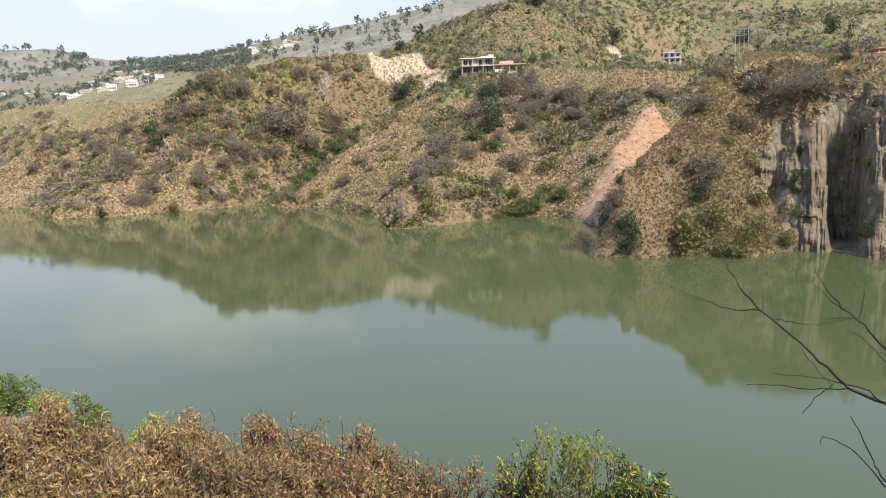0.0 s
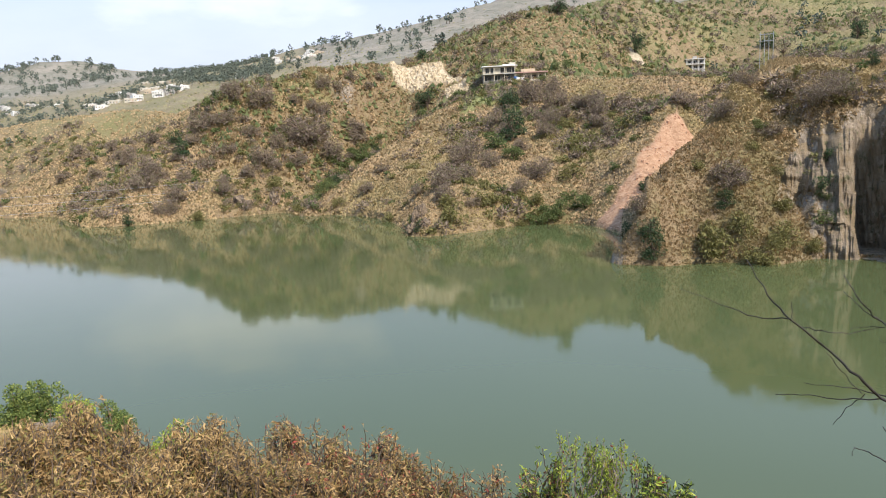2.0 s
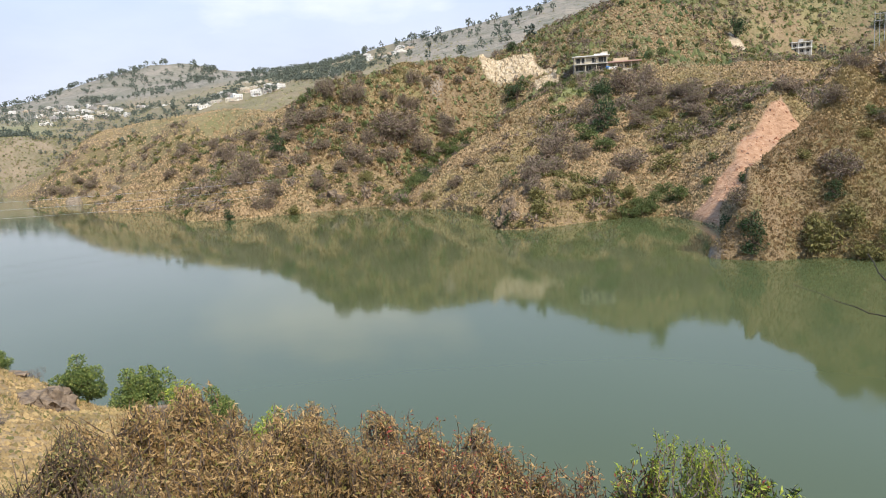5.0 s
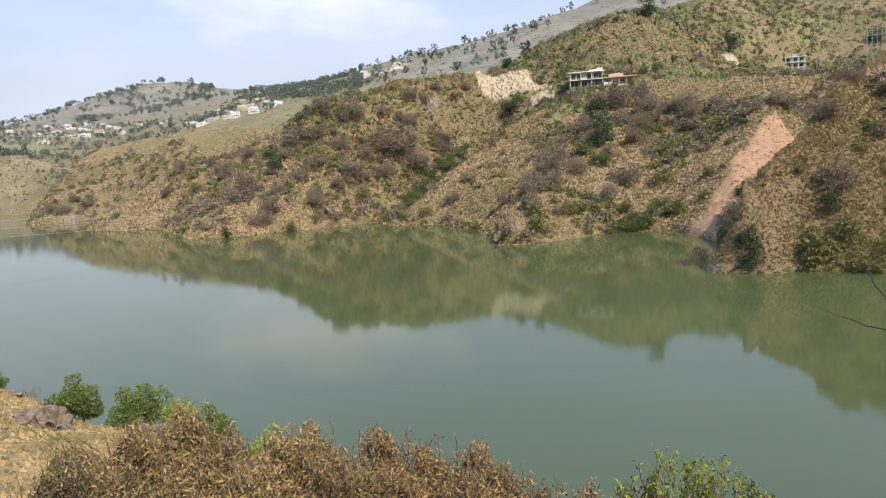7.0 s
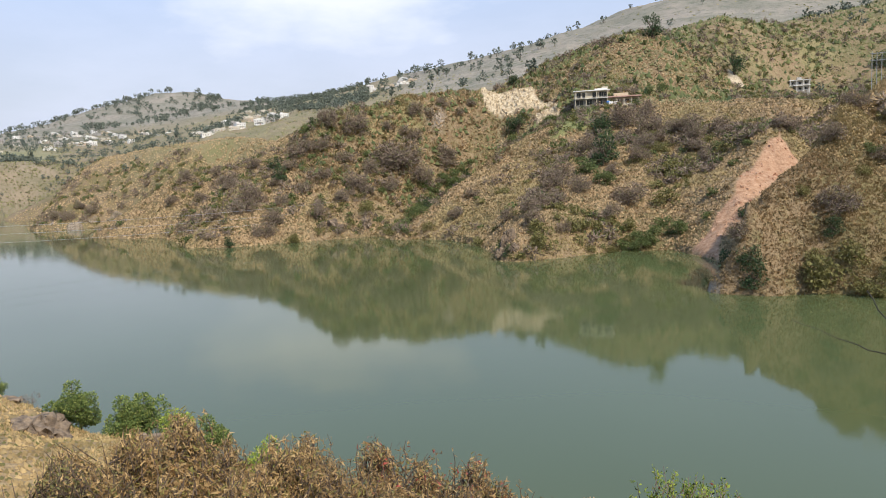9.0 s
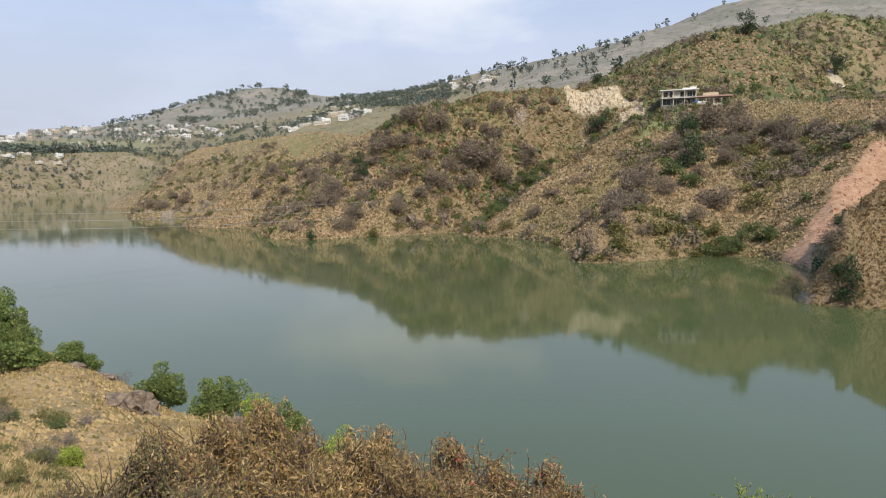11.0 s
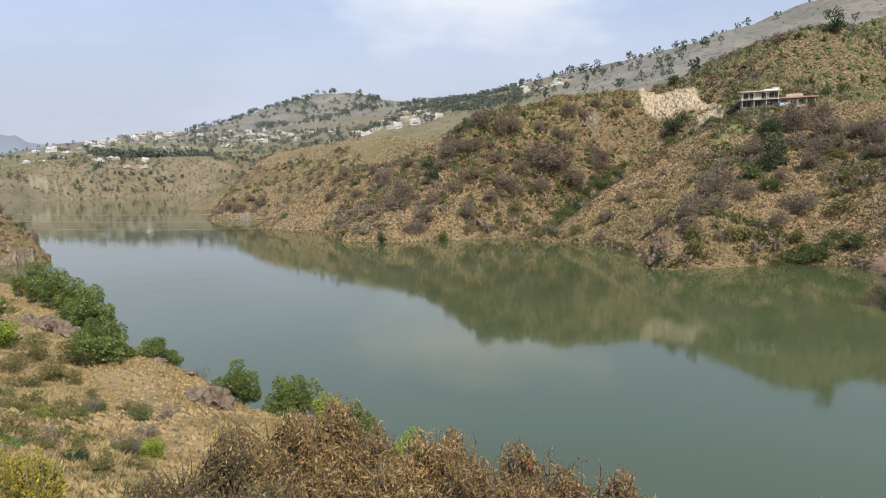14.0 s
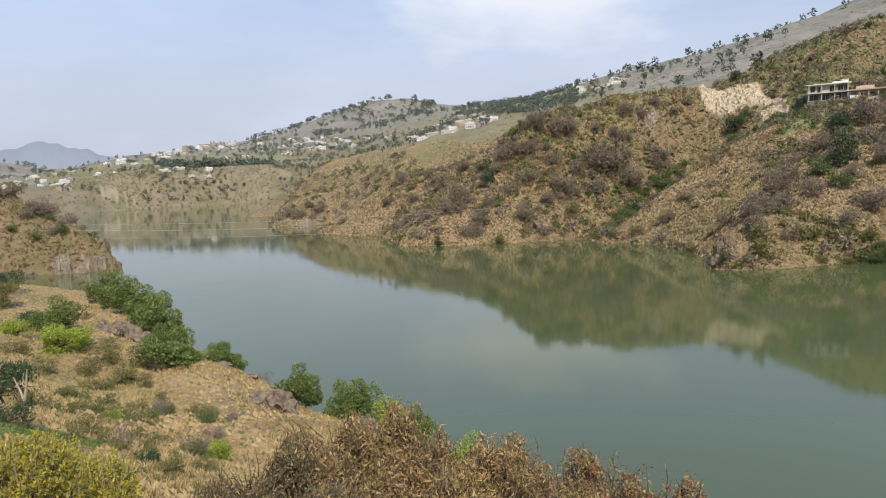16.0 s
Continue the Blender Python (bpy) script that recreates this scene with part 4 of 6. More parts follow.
BARE_SHRUBS = [(-9.4, 272, 6.0), (-8.2, 281, 6.2), (-7.0, 284, 5.4), (-6.0, 290, 5.0), (-10.4, 268, 6.2), (-12.6, 262, 5.2), (-26.4, 232, 5.0), (-21.2, 232, 5.6), (-19.4, 236, 5.2), (-16.6, 232, 5.4), (-16.2, 246, 6.0), (-17.8, 240, 5.0), (-14.6, 236, 4.6), (-10.6, 262, 6.4), (-11.4, 262, 5.0), (-28.6, 250, 5.0), (-31.0, 330, 6.4), (-33.0, 352, 6.0), (-34.6, 372, 6.6), (-36.2, 371, 6.0), (-37.0, 374, 5.4), (-35.4, 378, 5.6), (8.6, 232, 7.0), (9.6, 226, 6.6), (11.4, 204, 5.6), (4.8, 196, 6.4), (2.2, 180, 5.6), (-15.2, 256, 9.6), (-12.0, 251, 10.5), (-13.3, 250, 7.5), (-8.1, 264, 7.9), (-15.4, 237, 7.1), (-28.0, 295, 6.2), (-25.8, 288, 6.0), (5.8, 242, 11.9), (7.5, 230, 9.7), (10.8, 217, 7.1), (12.7, 220, 6.6), (6.8, 208, 7.1), (5.9, 179, 8.6), (0.1, 188, 7.9), (-1.4, 158, 5.9), (0.9, 158, 4.3), (17.0, 199, 6.0), (19.9, 128, 4.2), (20.4, 118, 6.2), (21.2, 136, 4.1), (13.7, 112, 4.7), (3.7, 210, 7.2), (-18.6, 226, 6.8), (-24.0, 230, 7.6), (-22.7, 219, 7.5), (30.8, 126, 5.3), (-7.6, 203, 4.5), (-20.3, 249, 6.3), (-24.9, 260, 5.5), (7.4, 253, 9.5), (10.4, 223, 7.7), (7.1, 218, 8.1), (3.2, 223, 7.3), (0.8, 194, 8.7), (-1.5, 169, 7.0), (0.2, 172, 5.8), (-11.8, 253, 15.1), (-10.3, 251, 9.4), (-8.3, 265, 8.7), (-19.6, 254, 9.5), (-18.1, 251, 8.4), (-17.2, 258, 7.7), (-25.0, 265, 6.9), (-23.0, 273, 8.2), (-12.8, 242, 7.2), (-22.0, 223, 7.7), (-23.8, 238, 10.7), (-27.2, 276, 6.2), (4.5, 169, 5.8), (-3.6, 175, 4.7), (23.6, 133, 4.0), (23.0, 127, 3.8), (-6.2, 212, 4.8), (-14.2, 244, 6.6), (-29.3, 286, 6.4), (-52.5, 226, 6), (-54.2, 232, 7), (-55.6, 238, 7), (-57.2, 244, 8), (-53.4, 222, 4), (-51.8, 226, 4), (-55, 228, 5), (-56.5, 234, 5), (-53.8, 238, 6)]
OLIVE_SHRUBS = [(-12.9, 216, 5.8), (2.9, 156, 2.8), (-0.5, 151, 6.3), (2.2, 161, 4.3), (21.7, 124, 2.8), (19.8, 112, 6.5), (22.4, 111, 5.0), (24.1, 115, 4.8), (25.7, 117, 3.1), (9.4, 192, 6.3), (8.2, 215, 4.8), (-14.9, 228, 4.4), (17.9, 119, 2.7), (23.4, 123, 2.4), (27.7, 120, 3.0), (-3.9, 207, 4.6), (-9.8, 204, 4.6), (-17.5, 219, 3.9), (9.6, 199, 8.9), (8.7, 178, 7.2), (-0.7, 155, 6.7), (1.9, 160, 6.2), (-14.7, 229, 6.2), (5.5, 166, 5.0), (4.5, 159, 4.3), (21.2, 114, 4.3), (23.9, 120, 3.6), (18.8, 114, 3.1), (-5.9, 179, 4.0), (-20.8, 215, 4.8), (25.7, 124, 3.1), (23.2, 113, 3.7)]
plant_out([plant("tree", "dark green bushy tree on the hillside", "tree", 10 + k, 1.15, 1.0, LEAF_DARK, 1100, 0.08, lobes=14, low=0.125, trunk=0.045, group="dark green trees on the hillside") for k in range(3)], DARK_TREES, 1)
plant_out([plant("shrub", "leafy green shrub among dry grass", "shrub", 20 + k, 0.75, 1.0, LEAF_GREEN, 1100, 0.075, lobes=14, low=0.12, trunk=0.03, group="green shrubs on the hillside") for k in range(3)], GREEN_SHRUBS, 2)
plant_out([plant("shrub", "leafless brown twiggy shrub among dry grass", "shrub", 30 + k, 0.8, 1.0, TWIG_BARE, 1700, 0.09, lobes=16, low=0.15, slim=0.24, trunk=0.035, spread=1.0, group="bare shrubs on the hillside") for k in range(4)], BARE_SHRUBS, 3)
plant_out([plant("shrub", "olive-coloured half-leafy shrub near the shore", "shrub", 40 + k, 0.7, 1.0, LEAF_OLIVE, 800, 0.085, lobes=14, low=0.12, trunk=0.03, group="olive shrubs on the hillside") for k in range(3)], OLIVE_SHRUBS, 4)


bush = plant("shrub", "large leafless grey-brown bush on the headland's brow", "shrub", 47, 0.62, 1.0, TWIG_BARE, 6500, 0.04, lobes=26, low=0.12, slim=0.22, trunk=0.03, spread=1.0)
bush.matrix_basis = stand(bush, 26.1, 131, 10.0, 40)


def more_places(seed, count, sizes, near=0.0):
    """Further places on the slopes, by chance."""
    rng, out = random.Random(seed), []
    while len(out) < count:
        a, r = rng.uniform(-38.5, 31), math.exp(rng.uniform(math.log(112), math.log(470)))
        x, y, z = spot(a, r)
        red, lush, cut, cliff, far = land_zones(np.array(x), np.array(y), np.array(z), np.array(0.5))
        # the spur's sunny side is open grass
        open_grass = -10.8 < a < -2.5 + (r - 170) * 0.03 and 168 < r < 262 and r < np.interp(a, (-12, -6, -1), (215, 236, 258))
        if (open_grass and rng.random() < 0.9) or (a > 13.5 and r < 155 and rng.random() < 0.8):
            continue
        if z > 0.4 and meadow(a, r) < 0.7 and red < 0.1 and cut < 0.1 and fbm(np.array(x / 40), np.array(y / 40), 61) > near and not (20.5 < a < 34 and 140 < r < 240):
            out.append((a, r, rng.uniform(*sizes)))
    return out


plant_out([plant("shrub", "small grey-brown leafless shrub on the slope", "shrub", 50 + k, 0.8, 1.0, TWIG_BARE, 700, 0.12, lobes=7, low=0.2, slim=0.26, trunk=0.03, spread=1.0, group="small bare shrubs on the hillside") for k in range(3)], more_places(5, 85, (2.4, 5.2)), 5)


def scrub(name, seed, count, sizes, leaf_mat, label, slim, near):
    """Low bushes too many to tell apart, as one stuff."""
    rng, pieces = np.random.default_rng(seed), []
    for a, r, w in more_places(seed, count, sizes, near):
        pts, out = dome_points(rng, 62, crown_lobes(rng, 4, w * 0.8, w, 0.2))
        v, f = leaves(rng, pts, out, w * 0.25, w * 0.25 * slim, 0.1, 0.9)
        pieces.append((v + np.array(spot(a, r, 0.1)), f))
    tagged(new(name, polys(name, *gather(pieces), leaf_mat)), label, "scrub", kind="stuff")


scrub("bare_scrub", 101, 2700, (1.4, 4.4), TWIG_BARE, "low leafless scrub scattered over the hillside", 0.36, -0.3)
scrub("green_scrub", 102, 1300, (1.2, 3.2), LEAF_GREEN, "low green scrub scattered over the hillside", 0.55, -0.3)
scrub("olive_scrub", 103, 2100, (1.2, 3.2), LEAF_OLIVE, "low olive scrub scattered over the hillside", 0.55, -0.4)


# ---- grass in tussocks ----
def tussocks(name, seed, count, bearings, ranges, size, material, label, keep=-9.0, tall=0.7, fan=False):
    """Ragged tussocks strewn over the slopes as one stuff."""
    rng = np.random.default_rng(seed)
    a = np.radians(rng.uniform(*bearings, count * 2))
    r = np.exp(rng.uniform(math.log(ranges[0]), math.log(ranges[1]), count * 2))
    x, y = np.sin(a) * r, np.cos(a) * r
    z = land(x, y)
    red, lush, cut, cliff, far = land_zones(x, y, z, np.full_like(x, 0.4))
    steep = np.abs(land(x * 1.01, y * 1.01) - z) / (0.01 * r)
    bare = 0.5 * fbm(x / 14, y / 14, 71, 3)
    field = (a > radians(20.6)) & (r > 149.5) & (r < 240)
    meadowy = meadow(np.degrees(a), r) > rng.uniform(0.2, 1.5, len(r))
    ok = ~field & ~meadowy & (z > -0.1) & (red < 0.25) & (cut < 0.2) & (lush < 0.75) & (bare > keep) & (steep < np.where(a < radians(22.5), 4.0, 1.8))
    x, y, z, r = (v[ok][:count] for v in (x, y, z, r))
    n = len(x)
    s = size * np.interp(r, (100, 150, 210), (0.42, 0.62, 1.0)) ** (size > 0.7) * rng.uniform(0.45, 1.35, n) ** 1.2
    if fan:
        # each one is a fan of blades that share their foot
        per = 8
        turn, rise = rng.uniform(0, math.tau, (n, per)), rng.uniform(0.25, 1.25, (n, per))
        reach, half = rng.uniform(0.4, 0.85, (n, per)), rng.uniform(0.10, 0.24, (n, per)) / np.maximum(np.cos(rise), 0.3)
        drop = rng.uniform(-0.08, 0.08, (n, per))
        edge = lambda da, dz: np.stack([np.cos(turn + da) * np.cos(rise) * reach, np.sin(turn + da) * np.cos(rise) * reach, (np.sin(rise) * reach + dz) * tall * 1.5], -1)
        spread_blades = np.stack([edge(-half, drop), edge(half, -drop)], 2).reshape(n, 2 * per, 3)
        verts = np.concatenate([np.tile([[[0.0, 0.0, -0.12]]], (n, 1, 1)), spread_blades], 1) * s[:, None, None] + np.stack([x, y, z], -1)[:, None]
        k = np.arange(per)
        faces = (np.stack([np.zeros(per, int), 2 * k + 1, 2 * k + 2], -1)[None] + (2 * per + 1) * np.arange(n)[:, None, None]).reshape(-1, 3)
        return tagged(new(name, polys(name, verts.reshape(-1, 3), faces, material)), label, "grass", kind="stuff")
    # each one is a ragged low mound of six sides
    per = 6
    turn = np.linspace(0, math.tau, per, endpoint=False) + rng.uniform(0, math.tau, (n, 1)) + rng.normal(0, 0.22, (n, per))
    reach = rng.uniform(0.28, 0.66, (n, per))
    ring = np.stack([np.cos(turn) * reach, np.sin(turn) * reach, rng.uniform(-0.22, 0.12, (n, per))], -1)
    peak = np.stack([rng.normal(0, 0.14, n), rng.normal(0, 0.14, n), tall * rng.uniform(0.55, 1.05, n)], -1)[:, None]
    verts = np.concatenate([peak, ring], 1) * s[:, None, None] + np.stack([x, y, z], -1)[:, None]
    k = np.arange(per)
    tri = np.stack([np.zeros(per, int), k + 1, (k + 1) % per + 1], -1)
    faces = (tri[None] + (per + 1) * np.arange(n)[:, None, None]).reshape(-1, 3)
    return tagged(new(name, polys(name, verts.reshape(-1, 3), faces, material, True)), label, "grass", kind="stuff")


tussocks("dry_grass", 1, 82000, (-40, 34), (125, 345), 0.8, TUSSOCK, "straw-coloured dry grass tussocks covering the hillside")
tussocks("bladed_grass", 15, 70000, (-40, 34), (106, 345), 0.8, TUSSOCK, "ragged dry grass between the tussocks", fan=True)
tussocks("headland_grass", 16, 16000, (12.5, 30), (106, 139), 0.95, TUSSOCK, "ragged brown grass on the headland's face", fan=True)
tussocks("scrub_grass", 2, 40000, (-6, 34), (270, 700), 1.2, TUSSOCK_GREEN, "green and tan scrub on the upper hill")
tussocks("upper_scrub", 17, 4200, (-3, 34), (275, 700), 2.3, TUSSOCK_BUSH, "low green bushes on the upper hill", tall=0.85)
tussocks("upper_twigs", 18, 1600, (-3, 34), (275, 700), 2.9, TUSSOCK_BUSH, "leafy green scrub on the upper hill", fan=True, tall=0.6)
tussocks("crest_scrub", 19, 1100, (-20, -3), (238, 305), 1.8, TUSSOCK_BUSH, "low green bushes along the western crest", tall=0.8)
tussocks("crest_grass", 20, 4500, (-20, -3), (235, 305), 1.5, TUSSOCK, "ragged brown grass along the western crest", fan=True)
tussocks("bank_scrub", 3, 5000, (-40, -8), (520, 1500), 2.6, TUSSOCK_GREEN, "low scrub on the far banks", tall=0.6)
tussocks("far_bank_scrub", 6, 14000, (-63, -30), (840, 1950), 2.4, TUSSOCK_GREEN, "dark low scrub over the far bank", tall=0.6)
tussocks("bank_bushes", 13, 6000, (-62, -33), (1001, 1120), 2.6, TUSSOCK_GREEN, "low bushes on the far shore", tall=0.6)
tussocks("west_slope_grass", 14, 26000, (-40, -19), (212, 520), 0.9, TUSSOCK, "dry grass tussocks on the western slopes")
tussocks("mountain_scrub", 12, 1200, (-24, 33), (900, 1900), 4.0, TUSSOCK_GREEN, "sparse scrub on the far mountain", tall=0.5)
tussocks("west_scrub", 4, 7000, (-64, -49), (205, 300), 0.95, TUSSOCK, "dry scrub on the western head", fan=True)


def field_grass():
    """Short pale grass on the headland's level top."""
    rng = np.random.default_rng(31)
    n, per = 14000, 5
    a, r = np.radians(rng.uniform(20.4, 34, n)), rng.uniform(142, 170, n)
    foot = np.repeat(np.stack([np.sin(a) * r, np.cos(a) * r, land(np.sin(a) * r, np.cos(a) * r) - 0.03], -1), per, 0)
    foot[:, :2] += rng.normal(0, 0.25, (n * per, 2))
    lean = np.concatenate([rng.normal(0, 0.5, (n * per, 2)), np.ones((n * per, 1))], 1)
    b = rng.uniform(0, math.pi, n * per)
    side = np.stack([np.cos(b), np.sin(b), 0 * b], -1) * 0.12
    tri = np.stack([foot - side, foot + side, foot + lean * rng.uniform(0.15, 0.5, (n * per, 1))], 1).reshape(-1, 3)
    tagged(new("field_grass", polys("field_grass", tri, np.arange(len(tri)).reshape(-1, 3), TUSSOCK)), "short pale dry grass on the headland's level top", "grass", kind="stuff")


field_grass()

# ---- woods and trees far off ----
def far_trees():
    rng = np.random.default_rng(8)
    spots = []

    def strew(n, a, r, tall, keep=None):
        b = np.radians(rng.uniform(*a, n))
        q = rng.uniform(*r, n) if r[1] - r[0] < 900 else np.exp(rng.uniform(math.log(r[0]), math.log(r[1]), n))
        x, y = np.sin(b) * q, np.cos(b) * q
        z = land(x, y)
        ok = z > 4
        if keep is not None:
            ok &= fbm(x / 60, y / 60, 81, 3) > keep
        spots.append(np.stack([x, y, z, tall * rng.uniform(0.55, 1.3, n)], -1)[ok])

    strew(330, (-46.5, -38.0), (1115, 1250), 13, -0.6)
    strew(60, (-51, -48), (1040, 1080), 9, -0.2)
    strew(170, (-40, -25), (2900, 3020), 18, -0.3)
    strew(560, (-40, -24), (2000, 2950), 15, 0.1)
    strew(420, (-29, -20.5), (850, 1900), 8, -0.1)
    strew(900, (-21, -14), (900, 1900), 9, -0.2)
    strew(500, (-24, -15), (1500, 2300), 11, -0.3)
    strew(200, (-16, -2), (1000, 1500), 10, 0.15)
    strew(300, (-24, -9), (1600, 2350), 13, -0.1)
    strew(42, (-12, 12), (1640, 1690), 17, -0.2)
    strew(110, (-10, 16), (1250, 1640), 17, 0.5)
    strew(1000, (-62, -30), (1000, 1900), 7.5, -0.1)
    strew(260, (-62, -50), (2600, 2920), 15, 0.0)
    strew(420, (-2, 34), (330, 700), 5.5, 0.2)
    strew(160, (-34, -8), (345, 560), 4.5, 0.1)
    strew(90, (20, 33), (600, 740), 7, 0.2)
    strew(520, (-42, -29), (1080, 1900), 7, -0.2)
    strew(160, (-28, -20), (860, 1050), 6, -0.2)
    strew(420, (-51, -34), (1000, 1110), 5.0, -0.3)
    p = np.concatenate(spots)
    n, per = len(p), 34
    d = rng.normal(size=(n, per, 3))
    d /= np.linalg.norm(d, axis=2)[..., None]
    c = d * np.array([0.33, 0.33, 0.30]) * rng.uniform(0.5, 1.0, (n, per, 1)) + np.array([0, 0, 0.62])
    c = c * p[:, None, 3:] + p[:, None, :3]
    crown = leaves(rng, c.reshape(-1, 3), d.reshape(-1, 3), 1.0, 0.75, 0.15, 1.0)
    scale = np.repeat(np.repeat(p[:, 3] * 0.25, per), 4)[:, None]
    mid = np.repeat(c.reshape(-1, 3), 4, axis=0)
    crown = (mid + (crown[0] - mid) * scale, crown[1])
    tagged(new("far_woods", polys("far_woods", *crown, LEAF_FAR)), "scattered trees and groves on distant hills", "woods", kind="stuff")
    trunk = np.array([(-1, -1, -0.05), (1, -1, -0.05), (0, 1.2, -0.05), (0, 0, 0.6)])
    tv = trunk[None] * np.array([0.035, 0.035, 1]) * p[:, None, 3:] + p[:, None, :3]
    tf = (np.array([(0, 1, 3), (1, 2, 3), (2, 0, 3)])[None] + 4 * np.arange(n)[:, None, None]).reshape(-1, 3)
    tagged(new("far_trunks", polys("far_trunks", tv.reshape(-1, 3), tf, BARK)), "thin trunks of the distant trees", "trunks", kind="stuff")


far_trees()


# ---- buildings ----
def plaster_material(name, tone, stain=0.7):
    m = Mat(name, 0.85)
    old = m.mix(m.ramp(m.noise(0.7, 5), 0.4, 0.75, 0.0, 0.6), tone, tuple(c * stain for c in tone))
    m.bump(m.noise(12, 4), 0.3, 0.02)
    return m.colour(old)


CREAM, WHITEWASH = plaster_material("cream_plaster", (0.46, 0.41, 0.315)), plaster_material("white_plaster", (0.66, 0.64, 0.60))
CONCRETE, PINKISH = plaster_material("grey_concrete", (0.36, 0.34, 0.31)), plaster_material("pinkish_brown_roof", (0.40, 0.26, 0.21))
# dim grey carries the shade over the hill house's lower storey
DARKWALL = plaster_material("dim_grey_render", (0.20, 0.185, 0.16))
BRICKRED, TANWALL = plaster_material("red_painted_wall", (0.42, 0.13, 0.08)), plaster_material("tan_mud_plaster", (0.50, 0.40, 0.28))
BLUEPAINT = plaster_material("blue_plastic", (0.04, 0.16, 0.45))
glass = Mat("dark_window_glass", 0.12)
glass.bsdf.inputs["Specular IOR Level"].default_value = 0.6
GLASS = glass.colour((0.02, 0.026, 0.028))
iron = Mat("galvanised_steel", 0.5)
iron.bsdf.inputs["Metallic"].default_value = 0.7
STEEL = iron.colour(iron.mix(iron.ramp(iron.noise(3, 3), 0.3, 0.7), (0.30, 0.31, 0.32), (0.45, 0.46, 0.47)))


def box(w, d, h, x=0.0, y=0.0, z=0.0, bevel=0.03):
    """A box with softened edges; x and y give its middle, z its foot."""
    bm = bmesh.new()
    bmesh.ops.create_cube(bm, size=1, matrix=Matrix.Translation((x, y, z + h / 2)) @ Matrix.Diagonal((w, d, h, 1)))
    if bevel:
        bmesh.ops.bevel(bm, geom=bm.edges[:], offset=min(bevel, w / 4, d / 4, h / 4), segments=1, affect="EDGES")
    return bm


def window(parent, x, y, z, w, h, frame_mat):
    """A window in a wall that faces -y: frame, pane set behind it, sill."""
    bm = bmesh.new()
    t = 0.09
    for bx, bz, bw, bh in ((x, z + h - t, w, t), (x, z, w, t), (x - w / 2 + t / 2, z + t, t, h - 2 * t), (x + w / 2 - t / 2, z + t, t, h - 2 * t), (x, z + t, t * 0.7, h - 2 * t)):
        bmesh.ops.create_cube(bm, size=1, matrix=Matrix.Translation((bx, y - 0.05, bz + bh / 2)) @ Matrix.Diagonal((bw, 0.14, bh, 1)))
    win = part("window", bm, frame_mat, parent)
    part("pane", box(w - 0.04, 0.05, h - 0.04, x, y - 0.03, z + 0.02, 0), GLASS, win)
    part("sill", box(w + 0.2, 0.22, 0.07, x, y - 0.1, z - 0.075, 0), frame_mat, win)
    return win


def flat_house(label, w, d, storeys, wall, trim, seed, tank=True, veranda=True):
    """A flat-roofed village house whose front faces -y."""
    rng = random.Random(seed)
    root = tagged(new("house"), label, "house", "village houses")
    h = 3.1 * storeys
    part("wall", box(w, d, h + 1.5, 0, 0, -1.5), wall, root)
    roof = part("roof", box(w + 0.9, d + 0.9, 0.22, 0, 0, h), trim, root)
    part("parapet", box(w + 0.1, 0.16, 0.7, 0, -d / 2 + 0.05, h + 0.222), wall, roof)
    part("stair_room", box(w * 0.25, d * 0.35, 2.2, w * rng.uniform(-0.25, 0.25), d * 0.2, h + 0.222), wall, roof)
    for s in range(storeys):
        n = max(2, int(w / 3.0))
        for k in range(n):
            x = -w / 2 + w * (k + 0.5) / n
            if s == 0 and k == n // 2:
                part("door", box(1.1, 0.08, 2.1, x, -d / 2 - 0.03, 0), PINKISH, root)
            else:
                window(root, x, -d / 2, s * 3.1 + 0.95, 1.3, 1.35, trim)
        if veranda and s == storeys - 1:
            part("balcony", box(w * 0.6, 1.5, 0.16, w * 0.1, -d / 2 - 0.755, s * 3.1 - 0.02), trim, root)
            for k in range(3):
                part("column", box(0.28, 0.28, 2.95, w * (0.1 + 0.27 * (k - 1)), -d / 2 - 1.35, s * 3.1 + 0.142), trim, root)
    if tank:
        part("water_tank", box(1.3, 1.3, 1.3, -w * 0.3, d * 0.1, h + 0.222, 0.25), BLUEPAINT if rng.random() < 0.3 else WHITEWASH, roof)
    return root


def facing(bearing, reach, turn=0.0, sunk=0.2, size=1.0):
    """The pose of a house whose front looks to the lake, turned by some degrees."""
    return Matrix.Translation(spot(bearing, reach, sunk)) @ pose(0, 0, 0, 0, 0, turn - bearing) @ Matrix.Scale(size, 4)


